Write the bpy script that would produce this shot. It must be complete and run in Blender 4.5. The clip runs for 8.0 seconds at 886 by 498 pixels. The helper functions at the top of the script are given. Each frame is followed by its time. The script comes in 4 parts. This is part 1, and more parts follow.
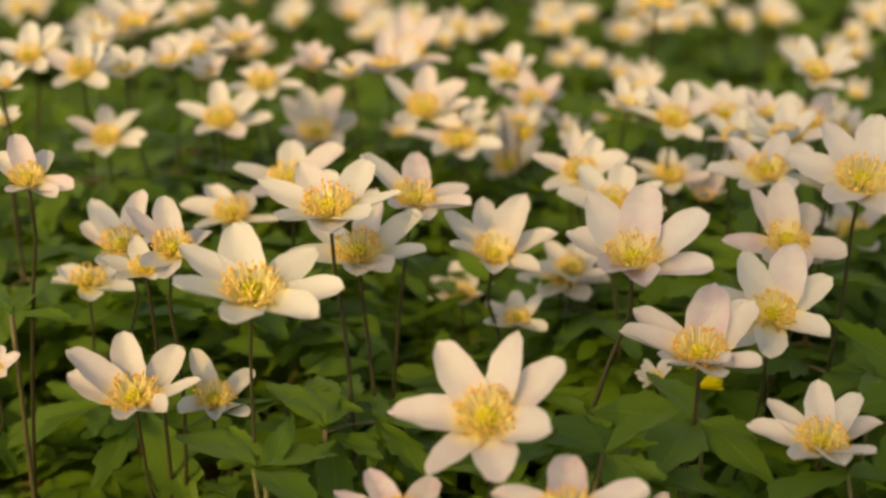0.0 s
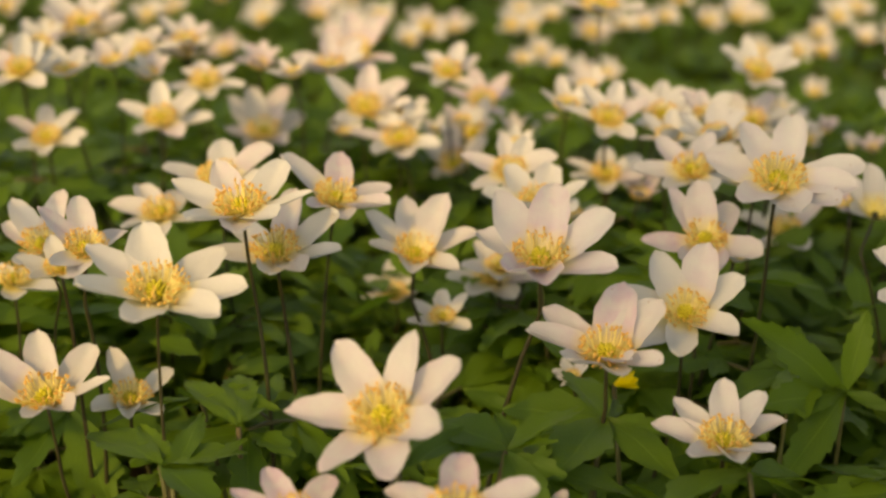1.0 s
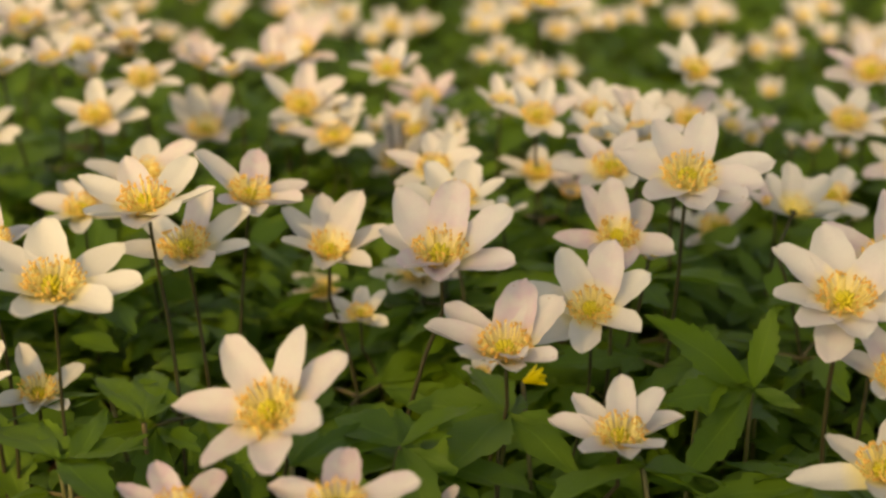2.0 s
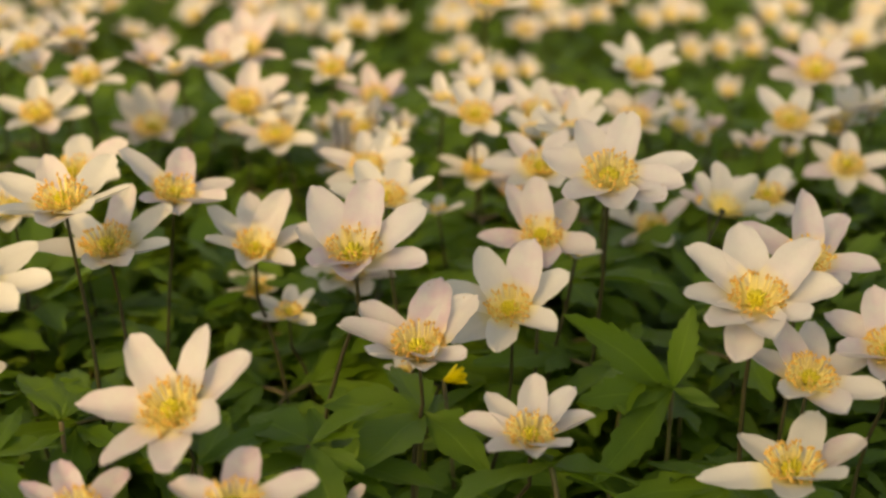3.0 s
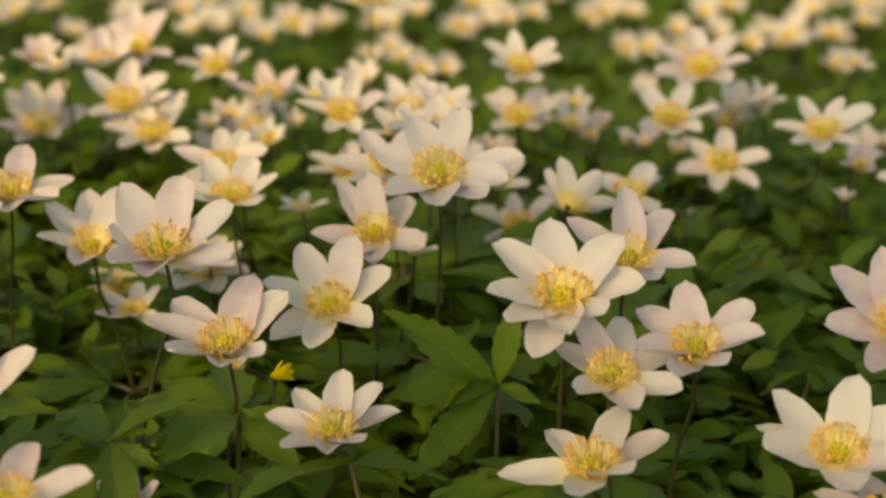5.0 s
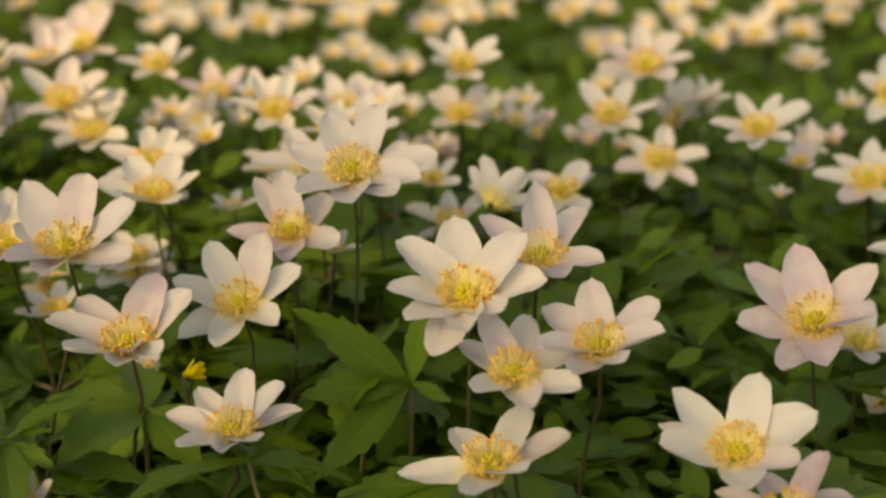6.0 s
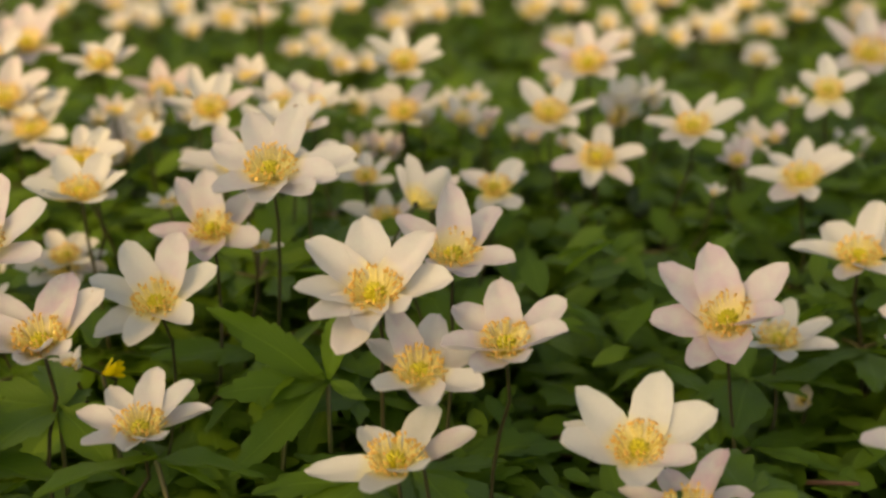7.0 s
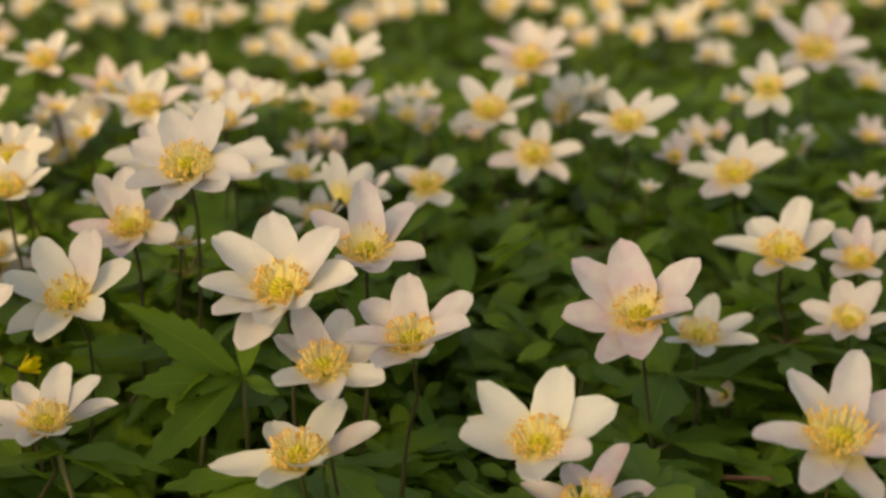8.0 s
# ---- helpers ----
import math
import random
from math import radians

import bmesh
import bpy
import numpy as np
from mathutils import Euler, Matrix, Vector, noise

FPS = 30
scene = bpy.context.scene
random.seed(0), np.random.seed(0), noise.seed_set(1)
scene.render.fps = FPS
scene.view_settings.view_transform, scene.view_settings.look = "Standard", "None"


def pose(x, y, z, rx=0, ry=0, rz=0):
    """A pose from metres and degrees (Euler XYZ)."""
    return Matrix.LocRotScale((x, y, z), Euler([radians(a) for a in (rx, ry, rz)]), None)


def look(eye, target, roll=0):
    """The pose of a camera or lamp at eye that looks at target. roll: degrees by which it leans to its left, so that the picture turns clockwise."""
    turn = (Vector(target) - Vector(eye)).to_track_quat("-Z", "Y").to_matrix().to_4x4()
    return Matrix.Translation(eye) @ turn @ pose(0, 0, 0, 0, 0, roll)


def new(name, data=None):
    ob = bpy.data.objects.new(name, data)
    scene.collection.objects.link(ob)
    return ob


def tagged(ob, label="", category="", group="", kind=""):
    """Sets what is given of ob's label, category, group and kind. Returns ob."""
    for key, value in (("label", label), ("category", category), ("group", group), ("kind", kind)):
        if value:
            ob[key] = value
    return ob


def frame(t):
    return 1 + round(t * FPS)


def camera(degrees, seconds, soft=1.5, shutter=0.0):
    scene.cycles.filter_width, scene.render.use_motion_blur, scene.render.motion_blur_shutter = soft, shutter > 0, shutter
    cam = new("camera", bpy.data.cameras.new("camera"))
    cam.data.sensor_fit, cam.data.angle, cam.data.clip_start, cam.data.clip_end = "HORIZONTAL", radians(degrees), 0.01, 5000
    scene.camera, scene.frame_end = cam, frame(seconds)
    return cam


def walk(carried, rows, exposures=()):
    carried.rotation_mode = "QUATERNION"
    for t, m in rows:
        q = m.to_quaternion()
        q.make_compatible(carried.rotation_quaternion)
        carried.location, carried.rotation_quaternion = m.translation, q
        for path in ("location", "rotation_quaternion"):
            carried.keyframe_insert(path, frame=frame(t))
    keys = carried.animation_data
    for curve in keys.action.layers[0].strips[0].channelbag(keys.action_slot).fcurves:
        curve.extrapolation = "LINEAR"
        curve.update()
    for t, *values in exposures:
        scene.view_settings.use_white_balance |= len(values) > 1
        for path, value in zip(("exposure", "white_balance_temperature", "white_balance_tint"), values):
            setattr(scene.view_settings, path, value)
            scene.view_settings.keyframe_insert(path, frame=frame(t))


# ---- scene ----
cam = camera(36, 8.0, soft=2.7)
cam.data.dof.use_dof = True
cam.data.dof.focus_distance = 0.37
cam.data.dof.aperture_fstop = 9.6
# seconds, x, y, z, yaw, pitch, roll
PATH = [
    (0.0, 0.0000, 0.0000, 0.2450, 0.00, -21.00, 0.00),
    (0.5, 0.0123, -0.0001, 0.2456, 0.05, -21.06, -0.02),
    (1.0, 0.0246, -0.0017, 0.2461, 0.07, -21.10, -0.06),
    (1.5, 0.0391, -0.0029, 0.2453, 0.20, -21.04, -0.03),
    (3.0, 0.0731, -0.0033, 0.2457, -0.06, -21.14, 0.18),
    (3.5, 0.0856, -0.0025, 0.2450, -0.11, -21.14, 0.22),
    (4.0, 0.0985, -0.0031, 0.2449, 0.00, -21.11, 0.18),
    (4.5, 0.1121, -0.0043, 0.2457, 0.09, -21.18, 0.09),
    (6.0, 0.1522, -0.0019, 0.2442, 0.45, -21.24, -0.20),
    (6.5, 0.1652, -0.0033, 0.2453, 0.38, -21.36, -0.19),
    (7.0, 0.1754, -0.0040, 0.2463, 0.31, -21.45, -0.19),
    (7.5, 0.1877, -0.0053, 0.2458, 0.27, -21.42, -0.19),
    (8.0, 0.2000, -0.0052, 0.2456, 0.28, -21.47, -0.25),
]
EXPOSURES = [(0.0, 0.90, 12900, 6.5), (4.0, 0.94, 12900, 4.8), (8.0, 0.96, 12900, 4.8)]
walk(cam, [(t, pose(x, y, z, 90 + pitch, 0, yaw) @ pose(0, 0, 0, 0, 0, roll)) for t, x, y, z, yaw, pitch, roll in PATH], EXPOSURES)

# ---- light: a low warm sun behind the camera's left, under a clear sky ----
SUN_ELEVATION, SUN_BEARING = 38.0, 215.0
world = bpy.data.worlds.new("evening_sky")
scene.world = world
world.use_nodes = True
sky = world.node_tree.nodes.new("ShaderNodeTexSky")
sky.sky_type = 'NISHITA'
sky.sun_disc = False
sky.dust_density, sky.ozone_density, sky.air_density = 2.0, 0.7, 0.9
sky.sun_elevation, sky.sun_rotation = radians(SUN_ELEVATION), radians(SUN_BEARING)
background = world.node_tree.nodes["Background"]
background.inputs["Strength"].default_value = 0.15
world.node_tree.links.new(sky.outputs["Color"], background.inputs["Color"])
sun = new("sun", bpy.data.lights.new("sun", 'SUN'))
sun.data.energy, sun.data.angle, sun.data.color = 1.25, radians(1.1), (1.0, 0.76, 0.40)
b = radians(SUN_BEARING)
toward = Vector((math.sin(b), math.cos(b), math.tan(radians(SUN_ELEVATION)))).normalized()
sun.matrix_world = look(toward * 5, (0, 0, 0))


# ---- materials ----
class Nodes:
    """Short hand for building a node material."""

    def __init__(self, name):
        self.mat = bpy.data.materials.new(name)
        self.mat.use_nodes = True
        self.tree = self.mat.node_tree
        self.tree.nodes.clear()
        self.out = self.add("ShaderNodeOutputMaterial")

    def add(self, kind, **values):
        node = self.tree.nodes.new(kind)
        for key, value in values.items():
            node.inputs[key.replace("_", " ")].default_value = value
        return node

    def link(self, a, b):
        self.tree.links.new(a, b)

    def noise(self, scale, detail=3.0, rough=0.55, coord="Object"):
        tc = self.add("ShaderNodeTexCoord")
        node = self.add("ShaderNodeTexNoise", Scale=scale, Detail=detail, Roughness=rough)
        self.link(tc.outputs[coord], node.inputs["Vector"])
        return node.outputs["Fac"]

    def ramp(self, fac, stops):
        node = self.add("ShaderNodeValToRGB")
        el = node.color_ramp.elements
        while len(el) < len(stops):
            el.new(0.5)
        for e, (at, col) in zip(el, stops):
            e.position, e.color = at, (*col, 1)
        self.link(fac, node.inputs["Fac"])
        return node.outputs["Color"]

    def mix(self, fac, a, b, blend='MIX'):
        node = self.add("ShaderNodeMix")
        node.data_type, node.blend_type = 'RGBA', blend
        for socket, value in ((node.inputs[0], fac), (node.inputs[6], a), (node.inputs[7], b)):
            if isinstance(value, bpy.types.NodeSocket):
                self.link(value, socket)
            else:
                socket.default_value = value if socket == node.inputs[0] else (*value, 1)
        return node.outputs[2]

    def math(self, op, a, b=0.0, clamp=False):
        node = self.add("ShaderNodeMath")
        node.operation, node.use_clamp = op, clamp
        for socket, value in zip(node.inputs, (a, b)):
            if isinstance(value, bpy.types.NodeSocket):
                self.link(value, socket)
            else:
                socket.default_value = value
        return node.outputs[0]

    def uv(self):
        node = self.add("ShaderNodeUVMap")
        split = self.add("ShaderNodeSeparateXYZ")
        self.link(node.outputs["UV"], split.inputs[0])
        return split.outputs["X"], split.outputs["Y"]

    def finish(self, color, rough=0.5, bump=None, bump_strength=0.3, bump_distance=0.0003, thin=0.0, thin_color=None, specular=0.5):
        body = self.add("ShaderNodeBsdfPrincipled")
        body.inputs["Specular IOR Level"].default_value = specular
        for socket, value in ((body.inputs["Base Color"], color), (body.inputs["Roughness"], rough)):
            if isinstance(value, bpy.types.NodeSocket):
                self.link(value, socket)
            else:
                socket.default_value = value if socket.type == 'VALUE' else (*value, 1)
        if bump is not None:
            node = self.add("ShaderNodeBump", Strength=bump_strength, Distance=bump_distance)
            self.link(bump, node.inputs["Height"])
            self.link(node.outputs["Normal"], body.inputs["Normal"])
        shader = body.outputs[0]
        if thin:
            glow = self.add("ShaderNodeBsdfTranslucent")
            self.link(thin_color if thin_color is not None else color, glow.inputs["Color"])
            blend = self.add("ShaderNodeMixShader", Fac=thin)
            self.link(shader, blend.inputs[1])
            self.link(glow.outputs[0], blend.inputs[2])
            shader = blend.outputs[0]
        self.link(shader, self.out.inputs["Surface"])
        return self.mat


def petal_material():
    n = Nodes("white_petal")
    along, across = n.uv()
    info = n.add("ShaderNodeObjectInfo")
    split = n.add("ShaderNodeSeparateColor")
    n.link(info.outputs["Color"], split.inputs[0])
    pink, worn = split.outputs[0], split.outputs[1]
    blotch = n.noise(3.2, 3.0)
    fine = n.noise(34.0, 2.0)
    white = n.mix(fine, (0.575, 0.575, 0.575), (0.635, 0.635, 0.635))
    # pink flush in soft patches
    patch = n.math('MULTIPLY', n.math('SUBTRACT', n.math('MULTIPLY', blotch, 2.6), 0.75, True), pink, True)
    white = n.mix(patch, white, (0.56, 0.38, 0.52))
    # greenish yellow claw at the petal's foot, with the yellow stamen glow painted in
    foot = n.math('SUBTRACT', 1.15, n.math('MULTIPLY', along, 2.5), True)
    white = n.mix(n.math('MULTIPLY', foot, 0.95), white, (0.90, 0.76, 0.20))
    # fine lengthwise veins
    vein = n.math('ABSOLUTE', n.math('SINE', n.math('MULTIPLY', across, 26.0)))
    line = n.math('POWER', n.math('SUBTRACT', 1.0, vein), 5.0)
    white = n.mix(n.math('MULTIPLY', line, 0.16), white, (0.53, 0.50, 0.48))
    # small brown bruises towards the tip of worn petals
    spots = n.math('GREATER_THAN', n.noise(7.5, 1.0), 0.73)
    tip = n.math('GREATER_THAN', along, 0.62)
    mark = n.math('MULTIPLY', n.math('MULTIPLY', spots, tip), n.math('MULTIPLY', worn, 0.6))
    white = n.mix(mark, white, (0.38, 0.23, 0.16))
    height = n.math('ADD', n.math('MULTIPLY', line, -0.6), n.noise(9.0, 2.0))
    return n.finish(white, 0.62, height, 0.35, 0.0004, 0.34, specular=0.25)


def leaf_material(name, dark, light, thin=0.22, rough=0.48):
    n = Nodes(name)
    along, across = n.uv()
    info = n.add("ShaderNodeObjectInfo")
    geo = n.add("ShaderNodeNewGeometry")
    pick = n.math('FRACT', n.math('ADD', info.outputs["Random"], geo.outputs["Random Per Island"]))
    col = n.mix(pick, dark, light)
    mottled = n.noise(60.0, 4.0)
    col = n.mix(n.math('MULTIPLY', mottled, 0.55), col, tuple(0.62 * c for c in dark))
    # a pale midrib and slanting side veins
    mid = n.math('SUBTRACT', 1.0, n.math('MULTIPLY', n.math('ABSOLUTE', across), 14.0), True)
    slant = n.math('SUBTRACT', n.math('MULTIPLY', along, 34.0), n.math('MULTIPLY', n.math('ABSOLUTE', across), 15.0))
    side = n.math('POWER', n.math('ABSOLUTE', n.math('SINE', slant)), 14.0)
    vein = n.math('MAXIMUM', n.math('MULTIPLY', mid, 0.7), n.math('MULTIPLY', side, 0.16))
    col = n.mix(n.math('MULTIPLY', vein, 0.35), col, tuple(min(1, 1.7 * c + 0.02) for c in light))
    # yellowed or browned specks
    specks = n.math('GREATER_THAN', n.noise(95.0, 2.0), 0.73)
    col = n.mix(n.math('MULTIPLY', specks, 0.5), col, (0.22, 0.17, 0.05))
    bright = n.mix(0.5, col, (0.16, 0.26, 0.02))
    height = n.math('ADD', n.math('MULTIPLY', vein, -1.0), n.math('MULTIPLY', mottled, 0.7))
    return n.finish(col, rough, height, 0.4, 0.0005, thin, bright, 0.3)


def plain_material(name, a, b, scale, rough=0.55, bump=0.3, distance=0.0003, thin=0.0):
    n = Nodes(name)
    fac = n.noise(scale, 4.0)
    info = n.add("ShaderNodeObjectInfo")
    fac2 = n.math('ADD', n.math('MULTIPLY', fac, 0.7), n.math('MULTIPLY', info.outputs["Random"], 0.3))
    col = n.mix(fac2, a, b)
    return n.finish(col, rough, fac, bump, distance, thin, specular=0.35)


def soil_material():
    n = Nodes("woodland_soil")
    big, small = n.noise(7.0, 4.0), n.noise(160.0, 5.0, 0.7)
    earth = n.ramp(small, [(0.25, (0.022, 0.015, 0.010)), (0.55, (0.062, 0.042, 0.026)), (0.8, (0.120, 0.080, 0.048))])
    moss = n.ramp(small, [(0.3, (0.010, 0.016, 0.005)), (0.75, (0.05, 0.075, 0.018))])
    col = n.mix(n.math('SUBTRACT', n.math('MULTIPLY', big, 3.0), 1.1, True), earth, moss)
    height = n.math('ADD', n.math('MULTIPLY', big, 2.0), small)
    return n.finish(col, 0.92, height, 0.9, 0.004, specular=0.2)


PETAL = petal_material()
LEAF = leaf_material("anemone_leaf_green", (0.061, 0.135, 0.016), (0.120, 0.225, 0.024), 0.44)
LEAF_LOW = leaf_material("low_leaf_green", (0.061, 0.135, 0.016), (0.128, 0.235, 0.024), 0.46)
STEM = plain_material("stem_brown_green", (0.026, 0.016, 0.009), (0.036, 0.042, 0.012), 55.0)
PETIOLE = plain_material("petiole_green", (0.045, 0.085, 0.022), (0.110, 0.060, 0.035), 40.0)
FILAMENT = plain_material("filament_pale_yellow", (0.95, 0.80, 0.30), (0.96, 0.87, 0.47), 20.0, thin=0.3)
ANTHER = plain_material("anther_yellow", (0.62, 0.32, 0.10), (0.93, 0.66, 0.21), 14.0, rough=0.8, thin=0.2)
PISTIL = plain_material("pistil_green", (0.44, 0.40, 0.04), (0.58, 0.50, 0.07), 18.0, thin=0.1)
SEPAL_YELLOW = plain_material("bright_yellow_petal", (0.80, 0.62, 0.03), (0.90, 0.76, 0.06), 12.0, thin=0.25)
LITTER = plain_material("dead_leaf_brown", (0.060, 0.030, 0.018), (0.150, 0.080, 0.045), 70.0, rough=0.8, bump=0.6, distance=0.001)
TWIG = plain_material("twig_bark", (0.050, 0.026, 0.018), (0.130, 0.070, 0.050), 90.0, rough=0.85, bump=0.6, distance=0.0006)
SOIL = soil_material()


# ---- building helpers ----
def ground_z(x, y):
    """The height of the ground: nearly level, sinking gently beyond half a metre, level again far off."""
    s = min(1.0, max(0.0, (y - 0.60) / 0.40))
    dip = -0.062 * s * s * (3 - 2 * s)
    near = max(0.0, 1.0 - math.hypot(x - 0.1, y - 0.5) / 4.0)
    dip *= min(1.0, max(0.0, 2.2 - 0.6 * math.hypot(x - 0.1, y - 0.8)))
    return dip + near * (0.007 * noise.noise((x * 7, y * 7, 3.1)) + 0.0025 * noise.noise((x * 31, y * 31, 7.7)))


def mesh_of(name, verts, faces, mats, slots=None, uvs=None):
    me = bpy.data.meshes.new(name)
    me.from_pydata(verts, [], faces)
    for mat in mats:
        me.materials.append(mat)
    if slots is not None:
        me.polygons.foreach_set("material_index", slots)
    if uvs is not None:
        layer = me.uv_layers.new(name="UVMap")
        index = np.empty(len(me.loops), dtype=np.int32)
        me.loops.foreach_get("vertex_index", index)
        layer.data.foreach_set("uv", np.asarray(uvs, dtype=np.float32)[index].ravel())
    me.polygons.foreach_set("use_smooth", [True] * len(me.polygons))
    me.update()
    return me


class Shape:
    """Collects vertices, faces, material slots and surface coordinates for one mesh."""

    def __init__(self):
        self.v, self.f, self.s, self.uv = [], [], [], []

    def sheet(self, grid, uvs, slot=0):
        base, cols = len(self.v), len(grid[0])
        for row, urow in zip(grid, uvs):
            self.v += [tuple(p) for p in row]
            self.uv += urow
        for i in range(len(grid) - 1):
            for j in range(cols - 1):
                a = base + i * cols + j
                self.f.append((a, a + 1, a + cols + 1, a + cols))
                self.s.append(slot)

    def tube(self, path, radii, sides=6, slot=0, cap=True):
        base = len(self.v)
        for i, p in enumerate(path):
            p = Vector(p)
            ahead = (Vector(path[min(i + 1, len(path) - 1)]) - Vector(path[max(i - 1, 0)])).normalized()
            side = ahead.cross(Vector((0.31, 0.95, 0.05))).normalized()
            up = ahead.cross(side)
            for k in range(sides):
                a = 2 * math.pi * k / sides
                self.v.append(tuple(p + (side * math.cos(a) + up * math.sin(a)) * radii[i]))
                self.uv.append((i / max(1, len(path) - 1), k / sides))
        for i in range(len(path) - 1):
            for k in range(sides):
                a, b2 = base + i * sides + k, base + i * sides + (k + 1) % sides
                self.f.append((a, b2, b2 + sides, a + sides))
                self.s.append(slot)
        if cap:
            self.f.append(tuple(base + (len(path) - 1) * sides + k for k in range(sides)))
            self.s.append(slot)

    def place(self, m, start=0):
        for i in range(start, len(self.v)):
            self.v[i] = tuple(m @ Vector(self.v[i]))

    def mesh(self, name, mats):
        return mesh_of(name, self.v, self.f, mats, self.s, self.uv)


def part(name, mesh, parent, m=None, label=""):
    """Links a mesh as one part under a thing or another part, at the pose m relative to it."""
    ob = new(name, mesh)
    ob.parent = parent
    if m is not None:
        ob.matrix_basis = m
    if label:
        ob["label"] = label
    return ob


# ---- petals, stamens, pistils ----
def petal_shape(rng, rows=15, cols=7, forms=None):
    """A petal one unit long, its foot at the origin, pointing along +y, its inner face up."""
    wide = rng.uniform(0.210, 0.265)
    peak = rng.uniform(0.42, 0.58)
    blunt, round_off = rng.uniform(2.1, 3.3), rng.uniform(0.40, 0.54)
    curl, hollow, twist = rng.uniform(0.02, 0.24), rng.uniform(0.15, 0.50), rng.uniform(-0.16, 0.16)
    bend = rng.uniform(-0.06, 0.06)
    if forms is not None:
        forms.append((curl, bend))
    nick, nick_at = rng.uniform(-0.02, 0.035), rng.uniform(-0.6, 0.6)
    shape, grid, uvs = Shape(), [], []
    for i in range(rows):
        u = 1.0 - (1.0 - i / (rows - 1)) ** 1.75
        if u < peak:
            w = 0.135 + (wide - 0.135) * math.sin(u / peak * math.pi / 2) ** 0.62
        else:
            w = wide * max(0.0, 1 - ((u - peak) / (1.0 - peak)) ** blunt) ** round_off
        w = max(w, 0.03)
        row, urow = [], []
        for j in range(cols):
            v = -1 + 2 * j / (cols - 1)
            ragged = 1 + (0.06 * math.sin(8 * u + 4 * v + 30 * wide) + 0.035 * math.sin(23 * u + 50 * wide)) * (u > 0.3)
            x = w * v * ragged + bend * u * u
            y = u - (nick * math.exp(-((v - nick_at) / 0.25) ** 2) if u > 0.93 else 0) - 0.03 * v * v * u
            z = curl * u * u + hollow * w * v * v * 1.2 + twist * u * w * v + 0.012 * math.sin(7 * u + 4 * v)
            row.append((x, y, z))
            urow.append((u, v))
        grid.append(row)
        uvs.append(urow)
    shape.sheet(grid, uvs)
    return shape


def stamen_shape(rng, count=90, big=1.0):
    """A tuft of stamens for a flower whose petals are one unit long: pale threads that lean outwards round an open middle."""
    shape = Shape()
    for k in range(count):
        a = 2.39996 * k + rng.uniform(-0.25, 0.25)
        out = math.sqrt((k + 0.5) / count)
        lean = radians(14 + 46 * out + rng.uniform(-11, 11))
        root = 0.095 + 0.040 * out
        length = rng.uniform(0.235, 0.345) * (1.06 - 0.18 * out)
        c, s = math.cos(a), math.sin(a)
        p0 = Vector((c * root, s * root, 0.015))
        tip = p0 + Vector((c * math.sin(lean), s * math.sin(lean), math.cos(lean))) * length
        mid = (p0 + tip) / 2 + Vector((c, s, 0)) * 0.022
        shape.tube([p0, mid, tip], [0.0130 * big, 0.0105 * big, 0.0080 * big], 3, 0, False)
        way = Vector((c * rng.uniform(-0.2, 0.9) + rng.uniform(-0.7, 0.7), s * rng.uniform(-0.2, 0.9) + rng.uniform(-0.7, 0.7), rng.uniform(0.1, 1.0))).normalized()
        h = rng.uniform(0.022, 0.036) * big
        shape.tube([tip - way * 0.7 * h, tip - way * 0.25 * h, tip + way * 0.4 * h, tip + way * h], [0.007 * big, 0.0165 * big, 0.0155 * big, 0.006 * big], 5, 1)
    return shape


def pistil_shape(rng):
    """A green button of small beaked carpels."""
    shape = Shape()
    for k in range(26):
        z = 1 - (k + 0.5) / 26 * 1.05
        a = 2.39996 * k
        r = math.sqrt(max(0.0, 1 - z * z))
        d = Vector((r * math.cos(a), r * math.sin(a), max(z, 0.02)))
        p = d * 0.055 + Vector((0, 0, 0.05))
        far = p + d * rng.uniform(0.075, 0.095)
        shape.tube([p, p + d * 0.035, far - d * 0.02, far + Vector((0, 0, 0.012))], [0.024, 0.031, 0.022, 0.007], 5)
    return shape


rng = random.Random(11)
PETAL_FORMS = []
PETALS = [petal_shape(rng, forms=PETAL_FORMS).mesh("petal", [PETAL]) for k in range(12)]
STAMENS = [stamen_shape(rng).mesh("stamen_tuft", [FILAMENT, ANTHER]) for k in range(4)]
FAR_STAMENS = [stamen_shape(random.Random(12 + k), 40, 1.5).mesh("stamen_tuft", [FILAMENT, ANTHER]) for k in range(3)]
PISTILS = [pistil_shape(rng).mesh("pistil", [PISTIL]) for k in range(2)]


